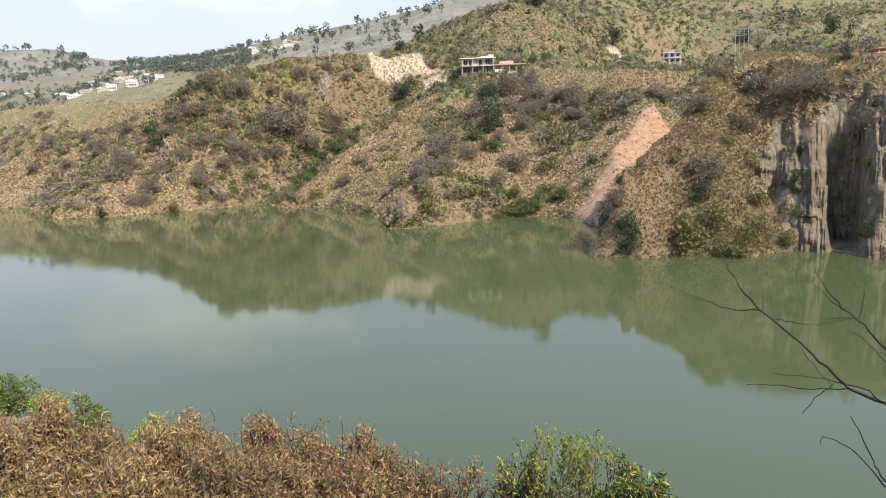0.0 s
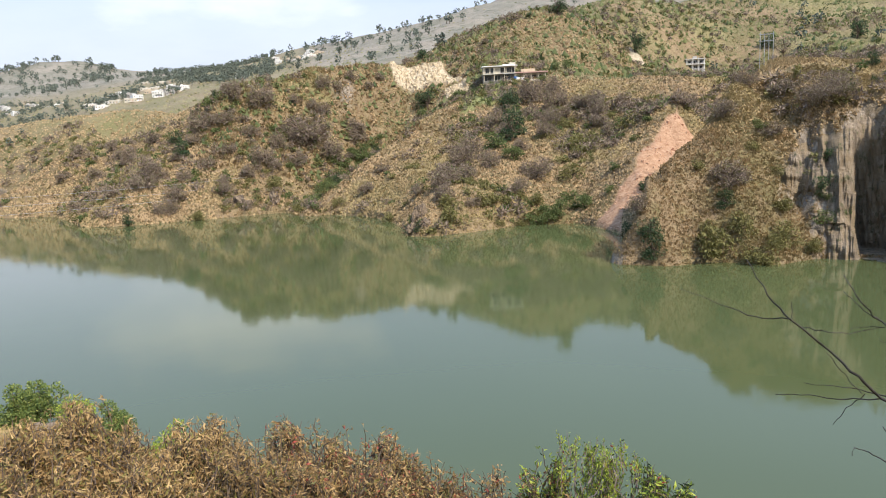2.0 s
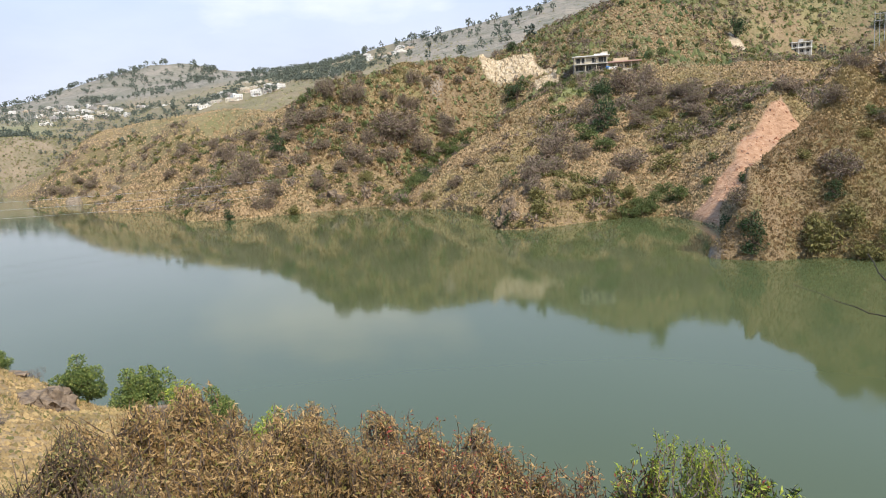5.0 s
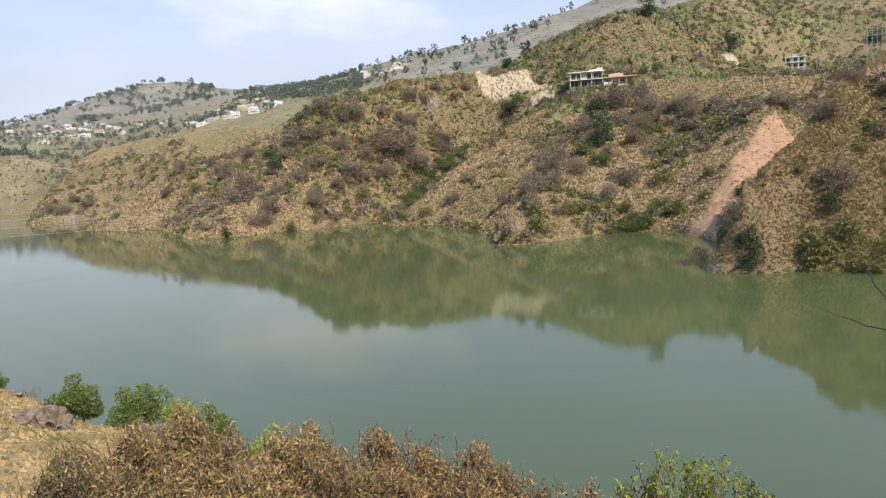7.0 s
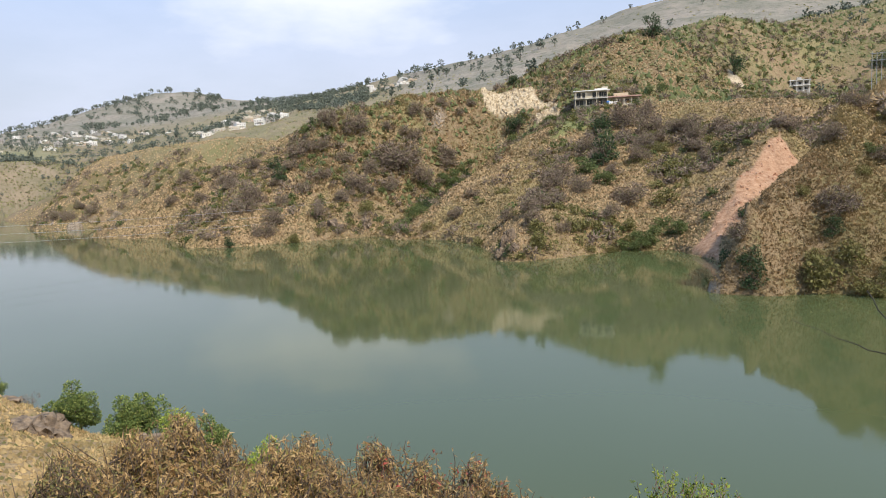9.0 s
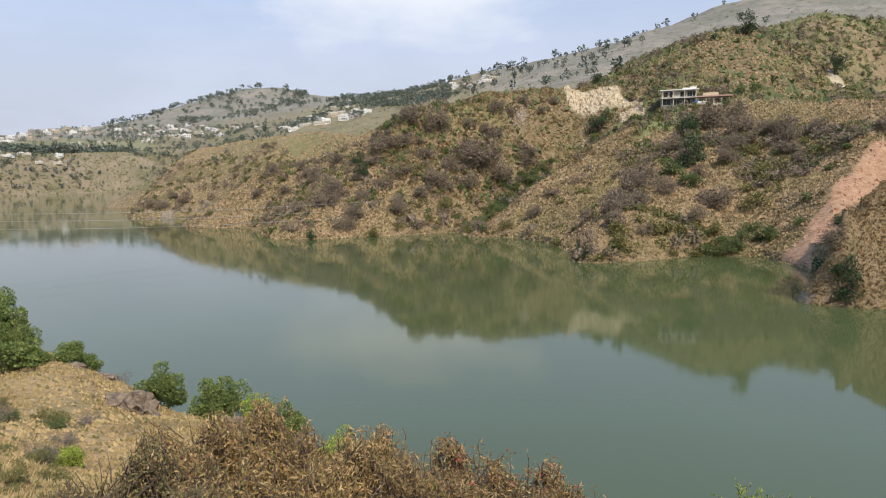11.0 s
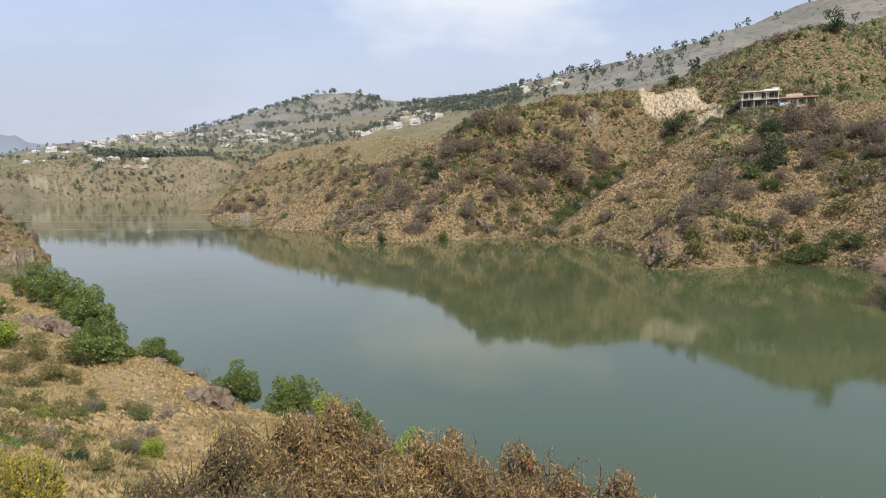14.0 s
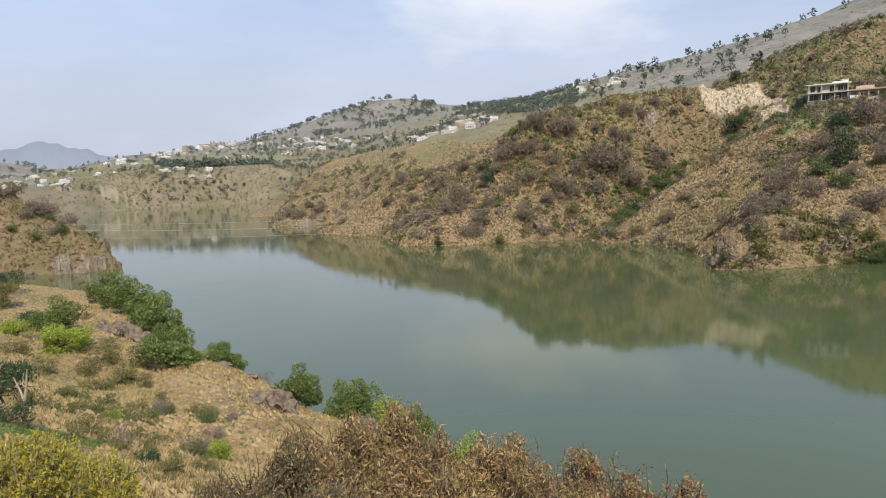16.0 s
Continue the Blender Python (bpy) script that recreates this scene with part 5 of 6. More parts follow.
def village():
    kinds = [flat_house("white two-storey flat-roofed village house", 12, 9, 2, WHITEWASH, WHITEWASH, 1), flat_house("cream single-storey flat-roofed village house", 13, 8, 1, CREAM, WHITEWASH, 2),
             flat_house("grey concrete two-storey unfinished house", 10, 9, 2, CONCRETE, CONCRETE, 3), flat_house("tan mud-plastered single-storey house", 15, 7, 1, TANWALL, CONCRETE, 4, tank=False),
             flat_house("white long single-storey village house", 19, 8, 1, WHITEWASH, CREAM, 5)]
    rng = random.Random(12)
    rows = [(38, (-37.2, -30.6), (1250, 1850)), (30, (-46.5, -37.5), (1560, 1880)), (14, (-50.5, -45.5), (1200, 1750)), (18, (-57.5, -51.5), (1010, 1560)), (24, (-27.0, -20.6), (885, 1120)),
            (16, (-14.2, -10.2), (1290, 1480)), (5, (-17.5, -16), (1000, 1150)), (6, (-46.5, -42.5), (1060, 1090)), (10, (-31, -25), (1300, 1700)), (6, (-24, -18), (1100, 1300)), (10, (-49, -38), (1180, 1450)), (9, (-50.8, -46.6), (1075, 1150)), (8, (-57, -52), (990, 1060))]
    taken, first = [], True
    for n, (a0, a1), (r0, r1) in rows:
        for _ in range(n):
            for _ in range(30):
                a, r = rng.uniform(a0, a1), rng.uniform(r0, r1)
                if all(math.hypot(radians(a - b) * r, r - q) > 17 for b, q in taken):
                    break
            taken.append((a, r))
            k = rng.choices(range(5), (5, 3, 2, 3, 3))[0]
            copy_thing(kinds[k], facing(a, r, rng.uniform(-35, 35), 0.3, rng.uniform(0.7, 1.0) * (1.25 if r > 1350 else 0.9)))
    for k, (a, r, turn) in enumerate(((-26.2, 884, 16), (-25.3, 905, -20), (-23.9, 884, 24), (-22.9, 930, -12), (-22.1, 892, 30), (-24.6, 985, -26), (-23.3, 1010, 12), (-21.4, 940, -30), (-12.8, 1330, 18), (-11.9, 1370, -22), (-11.2, 1330, 26))):
        copy_thing(kinds[(4, 1, 0, 3, 2)[k % 5]], facing(a, r, turn, 0.3, 0.95))
    for k, (a, r) in enumerate(((-22.4, 880), (-24.3, 882), (-21.6, 884), (-33.3, 1800), (-45.0, 1090))):
        kinds[k].matrix_basis = facing(a, r, 8 * k - 15)


def hill_house():
    """The long house on the slope: a tall cream block with a white roof slab, a low wing with a veranda, a terrace below."""
    root = tagged(new("house"), "cream two-storey hillside house with white flat roof and low brown wing", "house")
    part("lower_storey", box(13, 7, 8.1, -6, 0.6, -5.0), DARKWALL, root, "grey lower storey with its shade put into the wall colour")
    part("upper_storey", box(13.4, 7.6, 2.9, -5.6, 1.0, 3.1), CREAM, root)
    roof = part("roof", box(15.0, 9.4, 0.35, -5.4, 0.4, 6.0), WHITEWASH, root, "white flat roof slab")
    part("parapet", box(5, 4, 0.9, -1.4, 2.2, 6.352), WHITEWASH, roof)
    part("stair_room", box(2.6, 3.0, 1.6, 0.3, 2.2, 6.352), CREAM, roof)
    for x, w in ((-10.6, 1.6), (-8.6, 1.2), (-4.0, 2.2), (-1.4, 2.0), (0.2, 1.2)):
        window(root, x, -2.8, 3.5, w, 2.1, CONCRETE)
    # wide dark panes stand in for the lower storey's shaded veranda openings
    for x, w in ((-10.4, 3.4), (-6.4, 2.4), (-2.6, 3.0)):
        window(root, x, -2.9, 0.3, w, 2.3, CONCRETE)
    for k in range(4):
        part("column", box(0.3, 0.3, 5.9, -12 + 4.3 * k, -4.0, 0.1), CREAM, root)
    part("balcony", box(13.5, 1.6, 0.18, -5.6, -3.7, 2.9), WHITEWASH, root)
    wing = part("wing", box(12.5, 6.5, 7.9, 7.4, 1.4, -5.0), CREAM, root, "low cream wing")
    part("wing_roof", box(14.2, 9.0, 0.5, 7.6, 0.4, 2.902), PINKISH, wing, "pinkish-brown slab roof")
    part("roof_room", box(6.0, 4.2, 1.5, 6.8, 2.4, 3.404), TANWALL, wing)
    for k in range(5):
        part("column", box(0.26, 0.26, 2.8, 1.6 + 3.0 * k, -3.6, 0.1), CREAM, wing)
    for x in (3.0, 6.0, 9.0, 12.0):
        window(root, x, -1.9, 0.7, 1.7, 1.5, CREAM)
    part("terrace_wall", box(12.5, 0.6, 6.0, 5.4, -5.2, -5.9), CREAM, root, "pale plastered terrace wall")
    part("terrace_floor", box(12.5, 3.6, 0.12, 5.4, -3.3, -0.02), CONCRETE, root)
    part("shed", box(3.6, 1.7, 1.1, 3.2, -4.3, 0.102, 0.05), WHITEWASH, root)
    part("water_tank", box(1.6, 1.5, 1.4, 1.2, -4.2, 0.102, 0.2), BLUEPAINT, root, "blue plastic water tank")
    root.matrix_basis = facing(4.25, 272, 4, 0.5, 0.87)


def frame_house():
    root = tagged(new("house"), "pale grey two-storey house with open verandas on the slope", "house")
    part("wall", box(10.5, 7, 10, 0, 0.5, -4), CONCRETE, root)
    roof = part("roof", box(11.8, 9, 0.3, 0, 0, 6.0), WHITEWASH, root)
    part("stair_room", box(2.4, 2.6, 1.7, 0.4, 1, 6.302), CONCRETE, roof)
    part("floor_slab", box(11.4, 1.6, 0.28, 0, -3.8, 2.9), WHITEWASH, root)
    for k in range(4):
        part("column", box(0.3, 0.3, 7.2, -5 + 3.35 * k, -4.3, -1.2), WHITEWASH, root)
        part("roof_post", box(0.2, 0.2, 1.1, -5 + 3.35 * k, -4.2, 6.302), CONCRETE, roof)
    for s in (0.6, 3.7):
        for x in (-3.4, 0.2, 3.4):
            window(root, x, -3.0, s, 1.8, 1.7, WHITEWASH)
    root.matrix_basis = facing(17.7, 384, 10, 0.8, 0.82)


def red_house():
    root = tagged(new("house"), "long low red-painted house with a pale veranda", "house")
    part("wall", box(20, 6, 4.2, 0, 0, -1.2), BRICKRED, root)
    part("roof", box(21, 7.6, 0.3, 0, -0.3, 3.002), PINKISH, root)
    for k in range(6):
        part("column", box(0.25, 0.25, 3.0, -9 + 3.6 * k, -3.8, 0), CREAM, root)
        window(root, -7.2 + 3.2 * k, -3.0, 0.8, 1.4, 1.3, CREAM)
    root.matrix_basis = facing(32.5, 236, 14, 0.1, 0.75)


village(), hill_house(), frame_house(), red_house()


def pole_frame():
    """Four slim steel poles with cross rails, holding a transformer place on the field's edge."""
    root = tagged(new("power_pole"), "slim grey steel poles with crossbars at the field's edge", "power pole")
    for k in range(4):
        v, f = tube([(-0.9 + 0.75 * k, 0.25 * (k % 2), -0.4), (-0.9 + 0.75 * k, 0.25 * (k % 2), 6.6 - 0.25 * (k % 3))], [0.06, 0.05], 6)
        ob = new("pole", polys("pole", v, f, STEEL))
        ob.parent = root
    for z in (6.1, 4.9):
        part("crossbar", box(2.7, 0.08, 0.1, 0.2, 0.1, z, 0.01), STEEL, root)
    root.matrix_basis = facing(22.45, 151.5, 0, 0.1)


def lattice_tower(bearing, reach, tall):
    root = tagged(new("pylon"), "distant grey lattice power pylon on the ridge", "pylon", "pylons on the ridge")
    pieces = []
    for sx, sy in ((-1, -1), (1, -1), (1, 1), (-1, 1)):
        pieces.append(tube([(sx * 2.6, sy * 2.6, -1), (sx * 0.8, sy * 0.8, tall * 0.6), (sx * 0.3, sy * 0.3, tall)], [0.2, 0.16, 0.12], 4))
    for k in range(7):
        z = tall * k / 8
        w = 2.6 * (1 - k / 9)
        pieces.append(tube([(-w, -w, z), (w, -w * 0.9, z + tall / 8)], [0.1, 0.1], 4))
        pieces.append(tube([(w, -w, z), (-w, -w * 0.9, z + tall / 8)], [0.1, 0.1], 4))
    mast = new("mast", polys("mast", *gather(pieces), STEEL))
    mast.parent = root
    for z in (0.66, 0.8, 0.93):
        part("arm", box(8.5 - 4 * z, 0.25, 0.25, 0, 0, tall * z, 0.02), STEEL, root)
    root.matrix_basis = facing(bearing, reach, 20, 0.5)


pole_frame()
lattice_tower(-5.8, 1690, 22)
lattice_tower(-2.6, 1650, 14)


def wires():
    """Three power lines hung across the lake from the western head to the slope."""
    ends = [((-66, 240, 17.5), (-14.2, 236, 11.2)), ((-66, 240, 16.3), (-15.5, 234, 8.6)), ((-66, 240, 14.8), (-17.5, 229, 6.3))]
    for k, (a, c) in enumerate(ends):
        p = np.array([math.sin(radians(a[0])) * a[1], math.cos(radians(a[0])) * a[1], a[2]])
        q = np.array([math.sin(radians(c[0])) * c[1], math.cos(radians(c[0])) * c[1], c[2]])
        t = np.linspace(0, 1, 40)[:, None]
        pts = p + (q - p) * t - np.array([0, 0, 4.0]) * (4 * t * (1 - t))
        tagged(new("power_line", polys("power_line", *tube(pts, np.full(40, 0.03), 4), STEEL)), "thin grey power line hung over the lake", "power line", "power lines over the lake")


wires()

plant_out([plant("tree", "small green garden tree by the hillside house", "tree", 130 + k, 1.1, 1.0, LEAF_GREEN, 900, 0.08, lobes=12, low=0.2, trunk=0.04, group="garden trees by the house") for k in range(2)],
          [(2.6, 266, 2.6), (3.4, 265, 2.2), (1.6, 268, 3.0), (0.4, 272, 4.0), (4.4, 264.5, 2.2), (6.6, 268, 3.0), (7.6, 279, 4.0), (5.4, 265, 2.6), (1.1, 262, 3.4), (2.2, 263, 2.4), (8.4, 284, 4.6), (-0.2, 276, 3.6)], 17)


# ---- the near bank ----
def rock_material(name, dark, light, scale=1.6):
    m = Mat(name, 0.9)
    grain = m.noise(scale, 6)
    m.bump(grain, 0.9, 0.15)
    return m.colour(m.mix(m.ramp(grain, 0.32, 0.68), dark, light))


ROCK = rock_material("brown_rock", (0.075, 0.055, 0.04), (0.25, 0.185, 0.125), 2.4)
ROCK_PALE = rock_material("pale_rubble", (0.34, 0.26, 0.16), (0.62, 0.52, 0.37))


def boulder(label, bearing, reach, size, seed, material, flat=0.7, lift=0.0, name="rock", group="", turn=0.0, cuts=3):
    """A weathered, angular rock."""
    bm = bmesh.new()
    bmesh.ops.create_icosphere(bm, subdivisions=cuts, radius=0.5)
    for v in bm.verts:
        q = v.co * 2.1 + Vector((seed * 3.7, seed * 1.3, 0))
        v.co *= 1 + 0.42 * noise.noise(q) + 0.34 * noise.cell(q * 1.9) + 0.2 * noise.noise(q * 3) + 0.14 * noise.cell(q * 5)
        v.co.z *= flat
    ob = part(name, bm, material, None)
    x, y, z = spot(bearing, reach)
    ob.matrix_basis = Matrix.Translation((x, y, z + lift)) @ pose(0, 0, 0, 0, 0, turn) @ Matrix.Diagonal((*size, 1))
    return tagged(ob, label, "rock", group)


NEAR_ROCKS = [(-38.9, 54.0, (2.6, 1.8, 3.0), 0.1), (-39.4, 54.6, (2.2, 1.8, 2.4), 0.1), (-40.2, 55.2, (2.4, 1.6, 2.0), 0.0), (-38.6, 56.0, (2.0, 1.6, 2.4), 0.0), (-49.2, 81, (3.4, 2.2, 3.4), 0.2), (-48.6, 79, (3.0, 2.0, 2.8), 0.1), (-50.0, 83, (3.6, 2.4, 3.6), 0.3), (-51.0, 84, (3.0, 2.0, 2.4), 0.0), (-47.6, 76, (2.4, 1.6, 1.8), 0.0), (-50.6, 80, (2.6, 1.8, 2.0), 0.0), (-45.6, 68, (2.0, 1.4, 1.2), -0.1), (-52.8, 74, (3.2, 1.8, 1.0), -0.1), (-39.7, 55.5, (2.0, 1.6, 1.7), 0.0), (-38.7, 57.0, (1.5, 1.2, 1.6), -0.1), (-41.2, 60, (2.0, 1.4, 0.9), -0.15), (-50.4, 82, (4.6, 2.6, 2.4), 0.0), (-49.6, 86, (3.2, 2.6, 2.2), 0.0), (-55.2, 74, (4.0, 2.0, 1.0), -0.1), (-43.0, 62, (2.2, 1.4, 0.9), -0.1), (-48.0, 73, (2.6, 1.8, 1.8), 0.0)]
for k, (a, r, size, lift) in enumerate(NEAR_ROCKS):
    boulder("weathered brown rock jutting from dry grass", a, r, size, k, ROCK, lift=lift, group="rocks on the near bank", turn=40 * k)
boulder("rounded dark boulder beside a green tree", -32.4, 51, (1.7, 1.3, 1.4), 21, ROCK, lift=0.5)
CAPE_ROCKS = [(-4.1, 149.5, (2.2, 1.6, 2.4), 0.2), (-3.8, 151, (2.0, 1.6, 3.4), 0.4), (-3.4, 151.5, (2.6, 1.6, 4.2), 0.5), (-3.0, 149, (2.2, 1.5, 1.8), 0.2), (-3.6, 154, (2.2, 1.8, 4), 0.5), (-14.8, 224, (4, 2.5, 4), 0.6), (-17.3, 221, (5, 2.5, 4.5), 0.6)]
for k, (a, r, size, lift) in enumerate(CAPE_ROCKS):
    boulder("grey-brown rock face at the water's edge", a, r, size, 30 + k, ROCK, 1.0, lift, "rock", "rock faces along the shore", 25 * k)


def rubble(name, seed, count, inside, material, label, sizes):
    """Broken stones lying loose, as one stuff."""
    rng = np.random.default_rng(seed)
    a, r = np.radians(rng.uniform(*inside[0], count)), rng.uniform(*inside[1], count)
    x, y = np.sin(a) * r, np.cos(a) * r
    z = land(x, y)
    red, lush, cut, cliff, far = land_zones(x, y, z, np.full_like(x, 0.4))
    ok = (z > 0.1) & (np.maximum(red, cut) > 0.5)
    x, y, z = x[ok], y[ok], z[ok]
    cube = np.array([(i, j, k) for i in (-1, 1) for j in (-1, 1) for k in (-1, 1)], float) * 0.5
    s = np.exp(rng.uniform(math.log(sizes[0]), math.log(sizes[1]), (len(x), 1, 1)))
    v = cube[None] * rng.uniform(0.5, 1.2, (len(x), 8, 3)) * s
    spin = rng.uniform(0, math.tau, len(x))
    v = np.stack([v[..., 0] * np.cos(spin)[:, None] - v[..., 1] * np.sin(spin)[:, None], v[..., 0] * np.sin(spin)[:, None] + v[..., 1] * np.cos(spin)[:, None], v[..., 2]], -1)
    v += np.stack([x, y, z], -1)[:, None]
    quad = np.array([(0, 1, 3, 2), (4, 6, 7, 5), (0, 4, 5, 1), (2, 3, 7, 6), (0, 2, 6, 4), (1, 5, 7, 3)])
    f = (quad[None] + 8 * np.arange(len(x))[:, None, None]).reshape(-1, 4)
    tagged(new(name, polys(name, v.reshape(-1, 3), f, material)), label, "rubble", kind="stuff")


rubble("rubble", 3, 2600, ((-6, 1), (272, 308)), ROCK_PALE, "pale broken rock below the cut in the hill", (0.3, 1.6))
m = Mat("red_clay_stones", 0.95)
CLAY = m.colour(m.mix(m.island(), (0.36, 0.18, 0.11), (0.50, 0.33, 0.22)))
rubble("fallen_clay", 4, 900, ((9, 18), (140, 205)), CLAY, "loose red clay lumps on the landslide", (0.15, 0.7))


# ---- dry grass underfoot and on the near slope ----
def blades(name, seed, count, bearings, ranges, tall, material, label, per=9, keep=-9.0, patch=False):
    rng = np.random.default_rng(seed)
    a = np.radians(rng.uniform(*bearings, count))
    r = np.exp(rng.uniform(math.log(ranges[0]), math.log(ranges[1]), count))
    x, y = np.sin(a) * r, np.cos(a) * r
    z = land(x, y)
    ok = (z > 0.4) & (fbm(x / 5, y / 5, 91, 3) > keep) & ((np.hypot(x + 23.6, y - 15.1) > (2.6 if patch else 3.6)) != patch)
    x, y, z = x[ok], y[ok], z[ok]
    n = len(x)
    foot = np.repeat(np.stack([x, y, z - 0.05], -1), per, 0) + np.concatenate([rng.normal(0, 0.10 * tall / 0.35, (n * per, 2)), np.zeros((n * per, 1))], 1)
    h = tall * np.repeat(rng.uniform(0.5, 1.3, n), per)[:, None] * rng.uniform(0.6, 1.2, (n * per, 1))
    lean = np.concatenate([rng.normal(0, 0.55, (n * per, 2)), np.ones((n * per, 1))], 1)
    b = rng.uniform(0, math.pi, n * per)
    side = np.stack([np.cos(b), np.sin(b), np.zeros_like(b)], -1) * (0.055 * tall / 0.35)
    tri = np.stack([foot - side, foot + side, foot + lean * h], 1).reshape(-1, 3)
    return tagged(new(name, polys(name, tri, np.arange(len(tri)).reshape(-1, 3), material)), label, "grass", kind="stuff")


blades("slope_grass", 5, 42000, (-63, -34), (16, 135), 0.26, STRAW, "dry straw-coloured grass on the near slope", 7, -0.45)
blades("bank_grass", 6, 2500, (-60, 40), (5, 30), 0.35, STRAW, "dry grass under the near bushes", 9)
blades("green_grass", 7, 14000, (-63, -50), (20, 34), 0.13, LEAF_FRESH, "short fresh green grass patch on the slope", 8, patch=True)
tussocks("slope_tussocks", 9, 26000, (-63, -34), (18, 135), 0.27, TUSSOCK_NEAR, "low dry tussocks on the near slope", tall=0.7)

# trees and bushes along the near point: built one metre wide
plant_out([plant("tree", "leafy green tree at the water's edge", "tree", 70 + k, 1.1, 1.0, LEAF_FRESH, 5200, 0.046, lobes=13, low=0.2, trunk=0.035, slim=0.6, group="green trees along the near shore") for k in range(3)],
          [(-32.6, 55, 4.3), (-37.4, 57, 3.4), (-49.9, 96, 5.0), (-48.9, 91, 5.6), (-47.9, 87, 6.2), (-47.0, 83, 5.8), (-45.9, 79, 3.4), (-47.3, 72, 3.4), (-54.1, 78, 5.0), (-33.6, 54, 3.6), (-28.2, 49.5, 3.3), (-50.8, 100, 4.6), (-36.8, 58, 2.6)], 11, 1.0)
plant_out([plant("bush", "dense rounded green bush on the near bank", "bush", 74 + k, 0.7, 1.0, LEAF_FRESH, 4000, 0.052, lobes=18, low=0.1, trunk=0.03, slim=0.6, group="green bushes on the near bank") for k in range(2)],
          [(-46.5, 62, 4.6), (-43.2, 64, 3.4), (-28.9, 50, 2.0), (-42.2, 65, 2.6), (-45.4, 63, 3.0)], 12)
plant_out([plant("bush", "bright yellow-green bush on the near bank", "bush", 77 + k, 0.8, 1.0, LEAF_LIME, 3000, 0.052, lobes=15, low=0.12, trunk=0.03, slim=0.55, group="lime green bushes on the near bank") for k in range(2)],
          [(-53.9, 69, 4.2), (-56.4, 74, 2.6), (-43.8, 35, 1.6), (-51.2, 38, 1.3), (-52.6, 71, 3.0)], 13)
plant_out([plant("bush", "upright yellow-green bush by the water", "bush", 96 + k, 1.5, 1.0, LEAF_LIME, 3000, 0.06, lobes=18, low=0.12, trunk=0.025, slim=0.55, group="upright lime green bushes by the water") for k in range(2)],
          [(-30.2, 52, 2.4), (-23.8, 43, 2.3), (-22.5, 42, 1.9), (-20.2, 39, 1.7), (-25.0, 43.5, 1.7)], 20)
plant_out([plant("bush", "low olive scrub bush on the dry slope", "bush", 80 + k, 0.7, 1.0, LEAF_OLIVE, 1700, 0.05, lobes=14, low=0.1, trunk=0.03, group="scrub bushes on the near slope") for k in range(3)],
          [(-49.7, 25, 1.0), (-47.7, 26, 1.1), (-52.6, 33, 1.7), (-51.2, 66, 3.0), (-48.6, 64, 3.4), (-50.2, 61, 2.4), (-44.6, 30, 1.0), (-48.8, 31, 0.9), (-50.8, 28, 1.2), (-46.9, 29, 0.8), (-57.0, 95, 4.0), (-52.5, 92, 3.2), (-45.2, 24, 1.2), (-56.2, 52, 1.6), (-53.5, 41, 1.2), (-51.8, 58, 2.6), (-49.4, 60, 2.2), (-50.8, 72, 3.0), (-52.2, 64, 2.4), (-48.6, 58, 1.8), (-54.8, 62, 2.4), (-56.6, 66, 3.0), (-47.4, 52, 1.4)], 14)
plant_out([plant("bush", "dark green thorny bush on the near slope", "bush", 84 + k, 0.85, 1.0, LEAF_DARK, 2400, 0.045, lobes=15, low=0.12, trunk=0.03, group="dark bushes on the near slope") for k in range(2)],
          [(-57.6, 38, 2.8), (-55.6, 80, 3.4), (-49.0, 27, 0.9), (-57.4, 30, 1.4), (-56.6, 104, 4.5)], 15)
plant_out([plant("bush", "small leafless purple-grey bush on the slope", "bush", 87 + k, 0.8, 1.0, TWIG_GREY, 900, 0.14, lobes=8, low=0.25, slim=0.07, trunk=0.04, spread=0.5, bark=BARK_GREY, group="bare bushes on the near slope") for k in range(2)],
          [(-45.9, 34, 1.7), (-39.8, 60, 1.6), (-44.2, 40, 1.5), (-42.3, 45, 1.4), (-50.6, 30, 1.2), (-47.6, 46, 1.3)], 16, 1.15)


def slope_shrubs(seed, count):
    rng = random.Random(seed)
    return [(a, r, rng.uniform(0.022, 0.036) * r) for a, r in ((rng.uniform(-57, -43.5), rng.uniform(20, 50)) for _ in range(count))]


plant_out([plant("shrub", "small dry olive shrub on the near slope", "shrub", 91 + k, 0.75, 1.0, LEAF_OLIVE, 700, 0.075, lobes=10, low=0.1, trunk=0.03, group="small shrubs on the near slope") for k in range(2)], slope_shrubs(3, 46), 18)
plant_out([plant("shrub", "small dark green shrub on the near slope", "shrub", 93 + k, 0.7, 1.0, LEAF_GREEN, 700, 0.07, lobes=10, low=0.1, trunk=0.03, group="small green shrubs on the near slope") for k in range(2)], slope_shrubs(4, 34), 19)


def dead_tree(bearing, reach):
    root = tagged(new("dead_tree"), "pale broken dead tree trunk beside dark bush", "dead tree")
    pieces = [tube([(0, 0, -0.3), (0.1, 0, 0.9), (0.35, 0.1, 2.0), (0.75, 0, 3.3)], [0.16, 0.12, 0.09, 0.05], 7), tube([(0.12, 0, 1.0), (-0.4, 0.1, 1.7), (-0.8, 0, 2.6)], [0.09, 0.07, 0.03], 6), tube([(0.35, 0.1, 2.0), (0.2, 0, 2.6), (0.25, 0.1, 3.0)], [0.05, 0.03, 0.015], 5)]
    ob = new("trunk", polys("trunk", *gather(pieces), BARK_PALE))
    ob.parent = root
    root.matrix_basis = stand(root, bearing, reach, 0.62)


dead_tree(-56.5, 36)


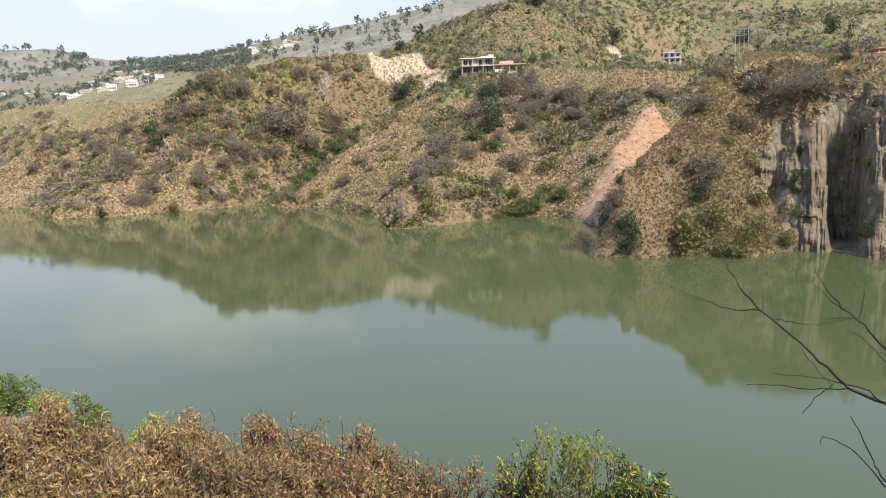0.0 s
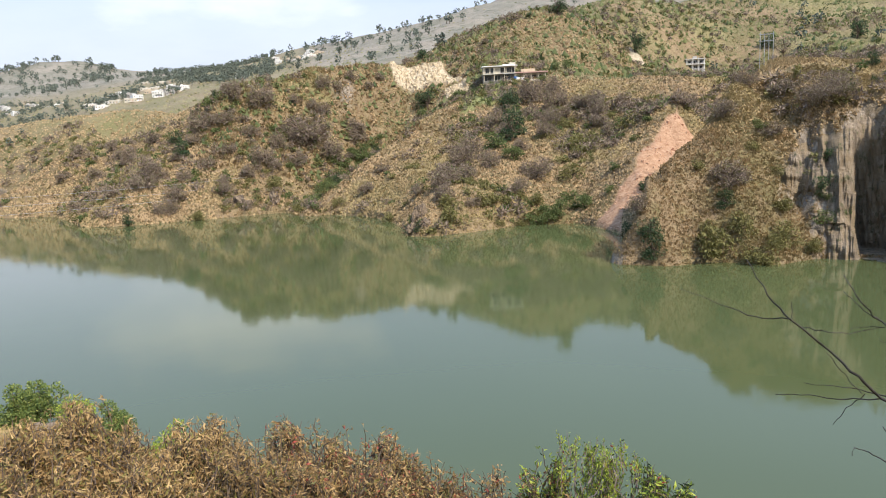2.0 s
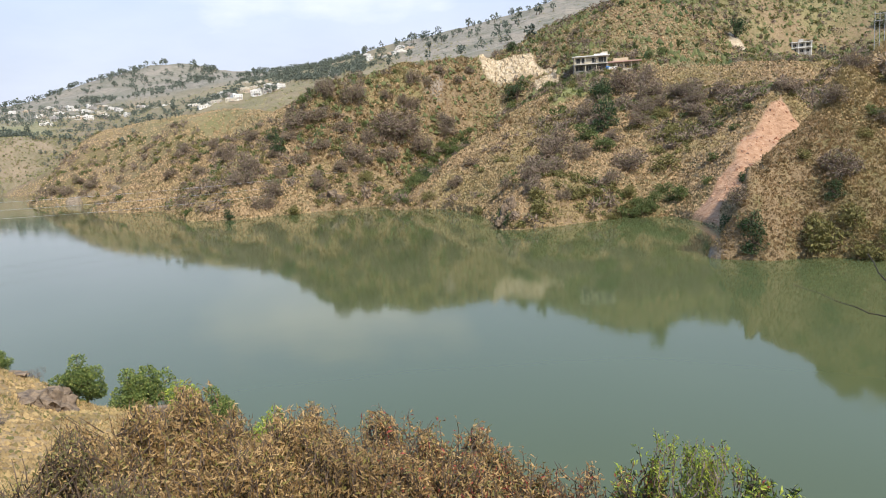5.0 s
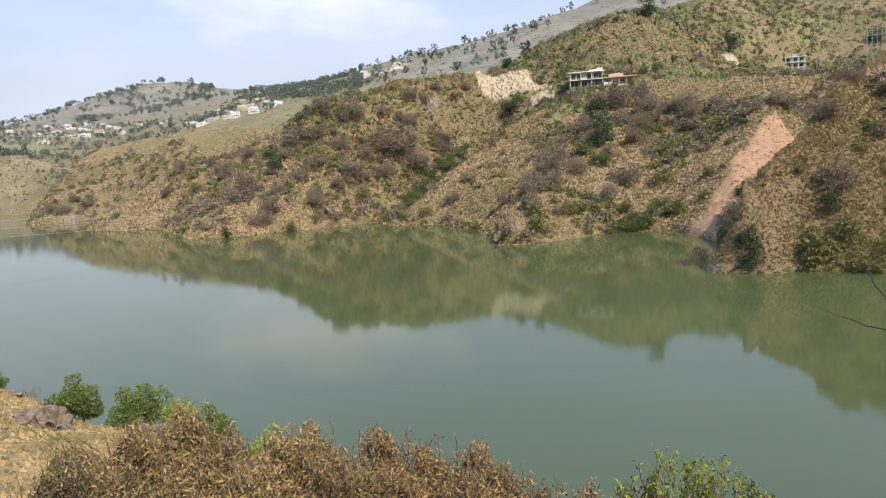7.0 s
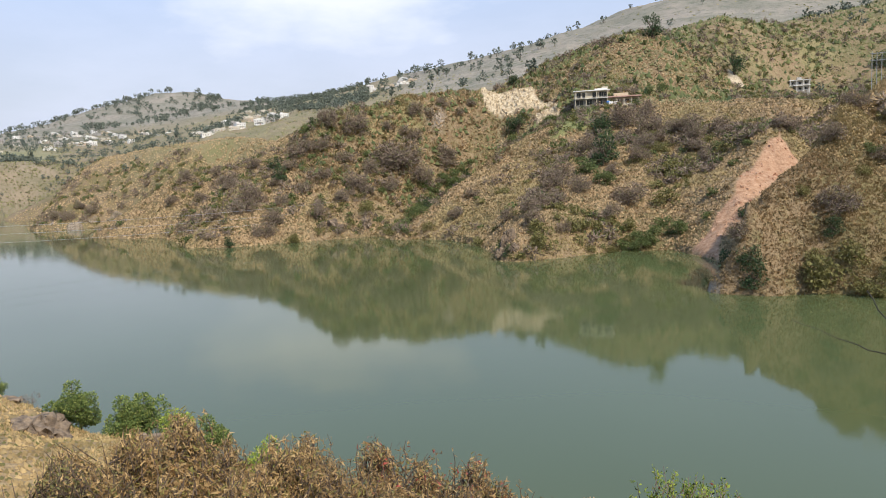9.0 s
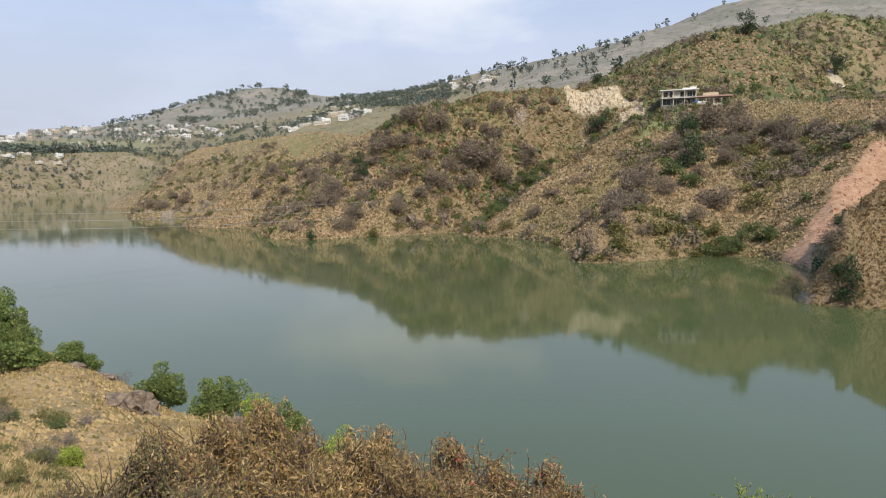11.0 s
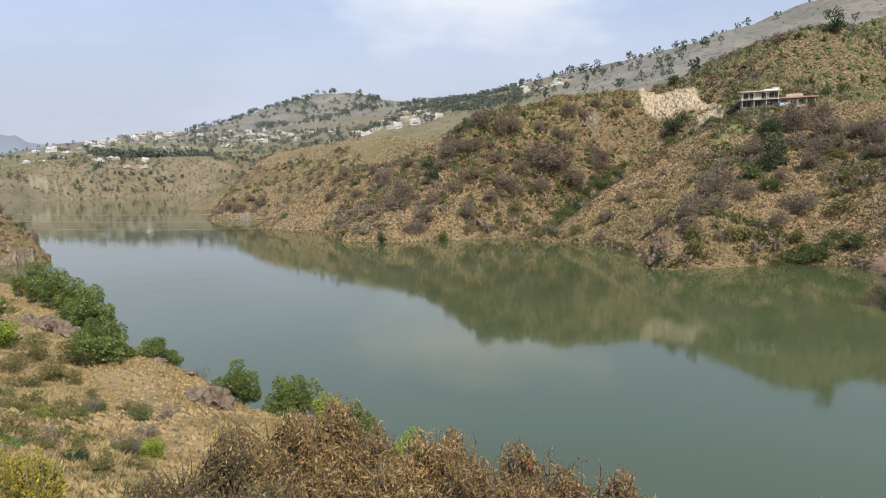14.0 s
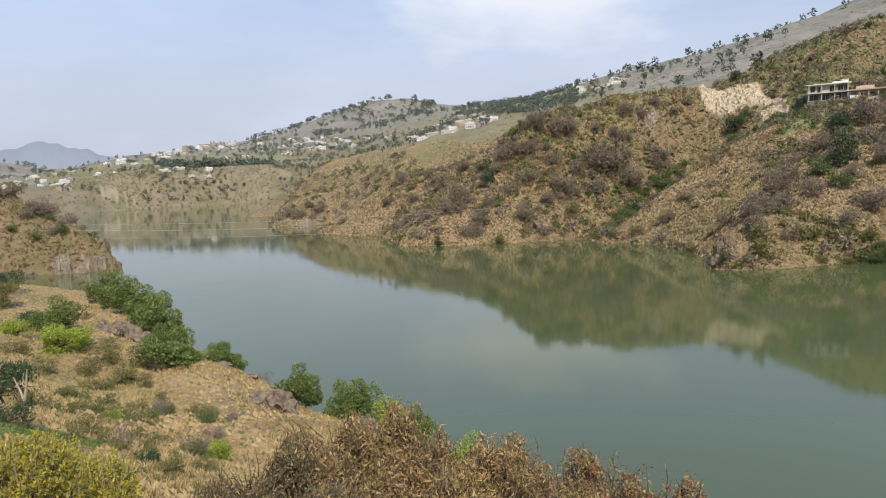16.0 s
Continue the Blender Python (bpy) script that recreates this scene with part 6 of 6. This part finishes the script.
def roadside_tree():
    """The leafless tree by the poles on the headland's field."""
    rng = np.random.default_rng(5)
    shape = crown_lobes(rng, 9, 6.0, 5.0, 0.4)
    root = tagged(new("tree"), "thin leafless tree by the poles on the field", "tree")
    stem = new("trunk", polys("trunk", *limbs(rng, shape, 6.0, 0.14), BARK))
    stem.parent = root
    pts, out = dome_points(rng, 500, shape)
    crown = new("crown", polys("crown", *leaves(rng, pts, out, 0.8, 0.05, 0.1, 0.5), TWIG_BARE))
    crown.parent = root
    root.matrix_basis = stand(root, 23.6, 154)


roadside_tree()


# ---- the bushes right before the viewer ----
def near_bush(label, bearing, reach, top, wide, deep, seed, leafmats, twigs, per, leaf, bark, curl=0.3, droop=0.3, sprigs=3, slim=0.3, sparse=1.0):
    """A bush with stems, twigs and single leaves; top is its height above the lake. leafmats: (part name, material, share)."""
    rng = np.random.default_rng(seed)
    x, y, z = spot(bearing, reach)
    tall = top - z
    root = tagged(new("bush"), label, "bush")
    yaw = radians(-bearing)
    ends, ways = [], []
    for k in range(twigs):
        u, v = rng.uniform(-1, 1), rng.uniform(-1, 1)
        cap = max(0.05, 1 - u * u * 0.75 - v * v * 0.5)
        rough = 1 + 0.34 * math.sin(u * 6 + seed * 2.3) + 0.14 * math.sin(v * 5 + u * 9 + seed) + 0.1 * rng.normal()
        lift = tall * min(1.02, (0.62 + 0.38 * cap ** 0.6 * rough) * rng.uniform(0.62, 1.0) ** 0.35)
        ends.append((u * wide / 2, v * deep / 2, lift))
        ways.append((u * 0.6 + rng.normal() * 0.35, v * 0.6 + rng.normal() * 0.35, 0.8))
    for k in range(sprigs):
        u = rng.uniform(-0.7, 0.7)
        ends.append((u * wide / 2, rng.uniform(-0.3, 0.3) * deep, tall * rng.uniform(0.94, 1.06)))
        ways.append((rng.normal() * 0.15, rng.normal() * 0.15, 1.2))
    ends, ways = np.array(ends), np.array(ways)
    ways /= np.linalg.norm(ways, axis=1)[:, None]
    wood, centres, outs = [], [], []
    for k, (e, w) in enumerate(zip(ends, ways)):
        length = rng.uniform(0.25, 0.5)
        a, c = e - w * length, e + rng.normal(size=3) * 0.03
        wood.append(tube([a, (a + c) / 2 + rng.normal(size=3) * 0.03, c], [0.009, 0.007, 0.003], 3))
        if k % 6 == 0:
            foot = np.array([rng.normal() * 0.25, rng.normal() * 0.2, 0.0])
            wood.append(tube([foot, foot * 0.5 + a * 0.45 + rng.normal(size=3) * 0.08, a * 0.8 + rng.normal(size=3) * 0.05, a], [0.035, 0.024, 0.015, 0.009], 5))
        t = rng.uniform(0, 1.0, per)[:, None]
        centres.append(a + (c - a) * t + rng.normal(size=(per, 3)) * 0.02)
        o = rng.normal(size=(per, 3)) * 0.8 + w * 0.7
        o[:, 2] -= droop
        outs.append(o)
    stems = new("branchwork", polys("branchwork", *gather(wood), bark))
    stems.parent = root
    centres, outs = np.concatenate(centres), np.concatenate(outs)
    outs /= np.linalg.norm(outs, axis=1)[:, None]
    lot, start = rng.permutation(len(centres)), 0
    for name, mat, share in leafmats:
        idx = lot[start:start + int(share * len(lot))]
        if name == "lime_foliage":
            idx = np.argsort(-centres[:, 2] + 0.2 * rng.normal(size=len(centres)))[:int(share * len(lot))]
        elif name == "low_leaves":
            idx = np.argsort(centres[:, 2] + 0.25 * rng.normal(size=len(centres)))[:int(share * len(lot))]
        else:
            start += int(share * len(lot))
        ob = new(name, polys(name, *leaves(rng, centres[idx], outs[idx], leaf, leaf * slim, curl, 0.25), mat))
        ob.parent = root
    root.matrix_basis = Matrix.Translation((x, y, z - 0.05)) @ pose(0, 0, 0, 0, 0, -bearing)
    return root


def top_at(bearing, reach, down):
    return EYE - reach * math.tan(radians(down))


BROWN = (("low_leaves", LEAF_OLIVE, 0.28), ("dry_leaves", LEAF_BROWN, 0.75))
for a, r, down, wide, seed in ((-30.0, 9.6, 18.0, 1.5, 1), (-25.6, 9.3, 21.0, 1.9, 2), (-21.6, 9.8, 21.0, 1.4, 3), (-34.5, 8.8, 20.6, 1.7, 7), (-28.0, 8.2, 22.5, 2.2, 8), (-19.0, 8.4, 23.2, 2.2, 9), (-32.8, 10.2, 18.8, 1.6, 23), (-35.9, 9.8, 18.4, 1.7, 24)):
    near_bush("bush full of dry curled brown leaves", a, r, top_at(a, r, down), wide, 1.5, seed, BROWN, 640, 15, 0.09, BARK, 0.6, 0.5, 8, 0.22)
MIXED = (("low_leaves", LEAF_OLIVE, 0.25), ("dry_leaves", LEAF_BROWN, 0.4), ("reddening_leaves", LEAF_RED, 0.38), ("green_leaves", LEAF_OLIVE, 0.12))
for a, r, down, wide, seed in ((-14.6, 9.5, 21.6, 1.6, 4), (-9.2, 9.3, 23.3, 1.7, 5), (-12.0, 8.2, 25.0, 2.0, 10), (-4.6, 8.8, 25.6, 1.2, 12)):
    near_bush("bush with brown, reddening and green leaves", a, r, top_at(a, r, down), wide, 1.3, seed, MIXED, 480, 12, 0.085, BARK, 0.55, 0.55, 10, 0.26)
near_bush("thin red-leaved bush with open twigs", 0.4, 8.8, top_at(0.4, 8.8, 26.0), 1.1, 1.0, 13, (("reddening_leaves", LEAF_RED, 0.6), ("dry_leaves", LEAF_BROWN, 0.4)), 150, 8, 0.07, BARK, 0.3, 0.4, 6, 0.34)
near_bush("leafy bush with bright lime green shoots", 10.2, 8.6, top_at(10.2, 8.6, 24.6), 1.35, 1.1, 14, (("green_leaves", LEAF_GLOSSY, 0.12), ("reddening_leaves", LEAF_RED, 0.06), ("lime_foliage", LEAF_LIME, 0.8)), 230, 26, 0.045, BARK_GREY, 0.1, -0.35, 46, 0.42)
near_bush("dark green bush with long drooping leaves", 15.4, 8.2, top_at(15.4, 8.2, 26.2), 1.0, 1.0, 15, (("green_leaves", LEAF_GLOSSY, 0.75), ("lime_foliage", LEAF_LIME, 0.3)), 260, 11, 0.09, BARK, 0.3, 0.6, 5, 0.28)
near_bush("dark green bush with red-tipped leaves", 6.0, 8.5, top_at(6.0, 8.5, 25.8), 0.9, 0.9, 16, (("green_leaves", LEAF_GLOSSY, 0.45), ("reddening_leaves", LEAF_RED, 0.3), ("lime_foliage", LEAF_LIME, 0.3)), 220, 10, 0.08, BARK, 0.3, 0.3, 6, 0.3)
TWIGGY = (("dry_leaves", LEAF_BROWN, 0.45), ("green_leaves", LEAF_OLIVE, 0.55))
for a, r, down, wide, seed in ((-39.0, 8.6, 19.6, 1.7, 17), (-43.4, 8.4, 21.5, 1.5, 18), (-38.0, 7.6, 23.0, 2.0, 19)):
    near_bush("tangled grey-twigged bush with few olive leaves", a, r, top_at(a, r, down), wide, 1.3, seed, TWIGGY, 900, 11, 0.05, BARK, 0.3, 0.2, 6, 0.34)
YELLOW = (("blossom", LEAF_YELLOW, 0.85), ("green_leaves", LEAF_OLIVE, 0.15))
for a, r, down, wide, seed in ((-54.3, 13.5, 18.4, 2.0, 20), (-58.5, 12.5, 16.4, 2.2, 21), (-55.6, 15.0, 17.2, 1.4, 22)):
    near_bush("bush covered in small yellow flowers", a, r, top_at(a, r, down), wide, 2.0, seed, YELLOW, 520, 30, 0.055, BARK_GREY, 0.2, -0.3, 120, 0.55)


# ---- the bare branches hanging in from the side ----
def bare_branches():
    """A leafless tree beside the viewer, whose branches reach over the water."""
    root = tagged(new("tree"), "leafless dark tree with thin branches reaching over water", "tree")
    far = 4.6

    def at(a, e, r=far):
        return np.array([math.sin(radians(a)) * r, math.cos(radians(a)) * r, EYE + r * math.tan(radians(e))])

    trunk_foot = np.array(spot(44.0, 5.2))
    fork_low, fork_high = at(38.5, -27.5, 4.9), at(36.0, -21.5, 4.8)
    trunk = new("trunk", polys("trunk", *tube([trunk_foot - (0, 0, 0.2), (trunk_foot + fork_low) / 2 + (0.08, 0, 0), fork_low, fork_high], [0.075, 0.06, 0.045, 0.03], 8), BARK_DARK))
    trunk.parent = root
    arms = [  # thickness at the start, then bearing and slope of each bend
        (0.016, [(36.0, -21.5), (32.7, -19.6), (30.3, -19.0), (29.0, -17.7), (27.3, -16.3), (24.5, -14.1), (22.9, -12.5), (21.4, -9.9)]),
        (0.006, [(24.5, -14.1), (22.1, -14.1), (19.7, -13.3), (16.7, -12.2)]), (0.004, [(24.6, -14.1), (24.5, -12.8)]), (0.005, [(25.1, -14.6), (26.4, -14.8), (28.3, -14.8), (30.2, -14.2)]),
        (0.013, [(36.0, -21.5), (34.2, -18.0), (32.5, -16.1), (31.1, -14.5), (30.0, -13.7), (28.9, -12.6), (27.8, -10.8)]), (0.005, [(30.0, -13.6), (28.9, -13.0), (27.8, -11.9)]),
        (0.004, [(30.4, -14.2), (29.4, -14.2), (28.3, -14.5)]), (0.004, [(30.8, -14.2), (31.0, -12.8), (31.2, -11.4)]), (0.006, [(30.3, -19.0), (28.1, -19.3), (25.9, -19.3), (23.6, -19.5)]),
        (0.007, [(32.7, -19.6), (31.4, -18.9), (29.6, -18.6), (28.1, -18.5), (25.5, -18.5)]), (0.004, [(29.2, -18.8), (28.2, -17.8), (26.9, -16.3)]), (0.004, [(29.4, -18.8), (28.3, -19.9), (27.5, -21.1)]),
        (0.011, [(38.5, -27.5), (35.0, -26.2), (33.0, -24.6), (32.2, -23.5), (31.3, -21.8), (30.6, -20.8)]), (0.008, [(35.0, -26.2), (33.0, -24.9), (31.6, -23.5), (30.1, -22.7), (28.8, -22.4), (28.8, -23.0)]),
        (0.005, [(32.6, -16.9), (31.2, -15.5), (30.1, -15.0)])]
    rng = np.random.default_rng(3)
    for thick, bends in arms:
        p = np.array([at(a, e, far + 0.15 * math.sin(a * 3)) for a, e in bends])
        t = np.linspace(0, len(p) - 1, 4 * (len(p) - 1) + 1)
        q = np.stack([np.interp(t, np.arange(len(p)), p[:, k]) for k in range(3)], -1)
        q[1:-1] = (q[:-2] + 2 * q[1:-1] + q[2:]) / 4
        q[1:-1] += rng.normal(size=(len(q) - 2, 3)) * 0.004
        ob = new("branch", polys("branch", *tube(q, np.linspace(thick * 0.68, max(0.0018, thick * 0.2), len(q)), 6), BARK_DARK, True))
        ob.parent = root


bare_branches()
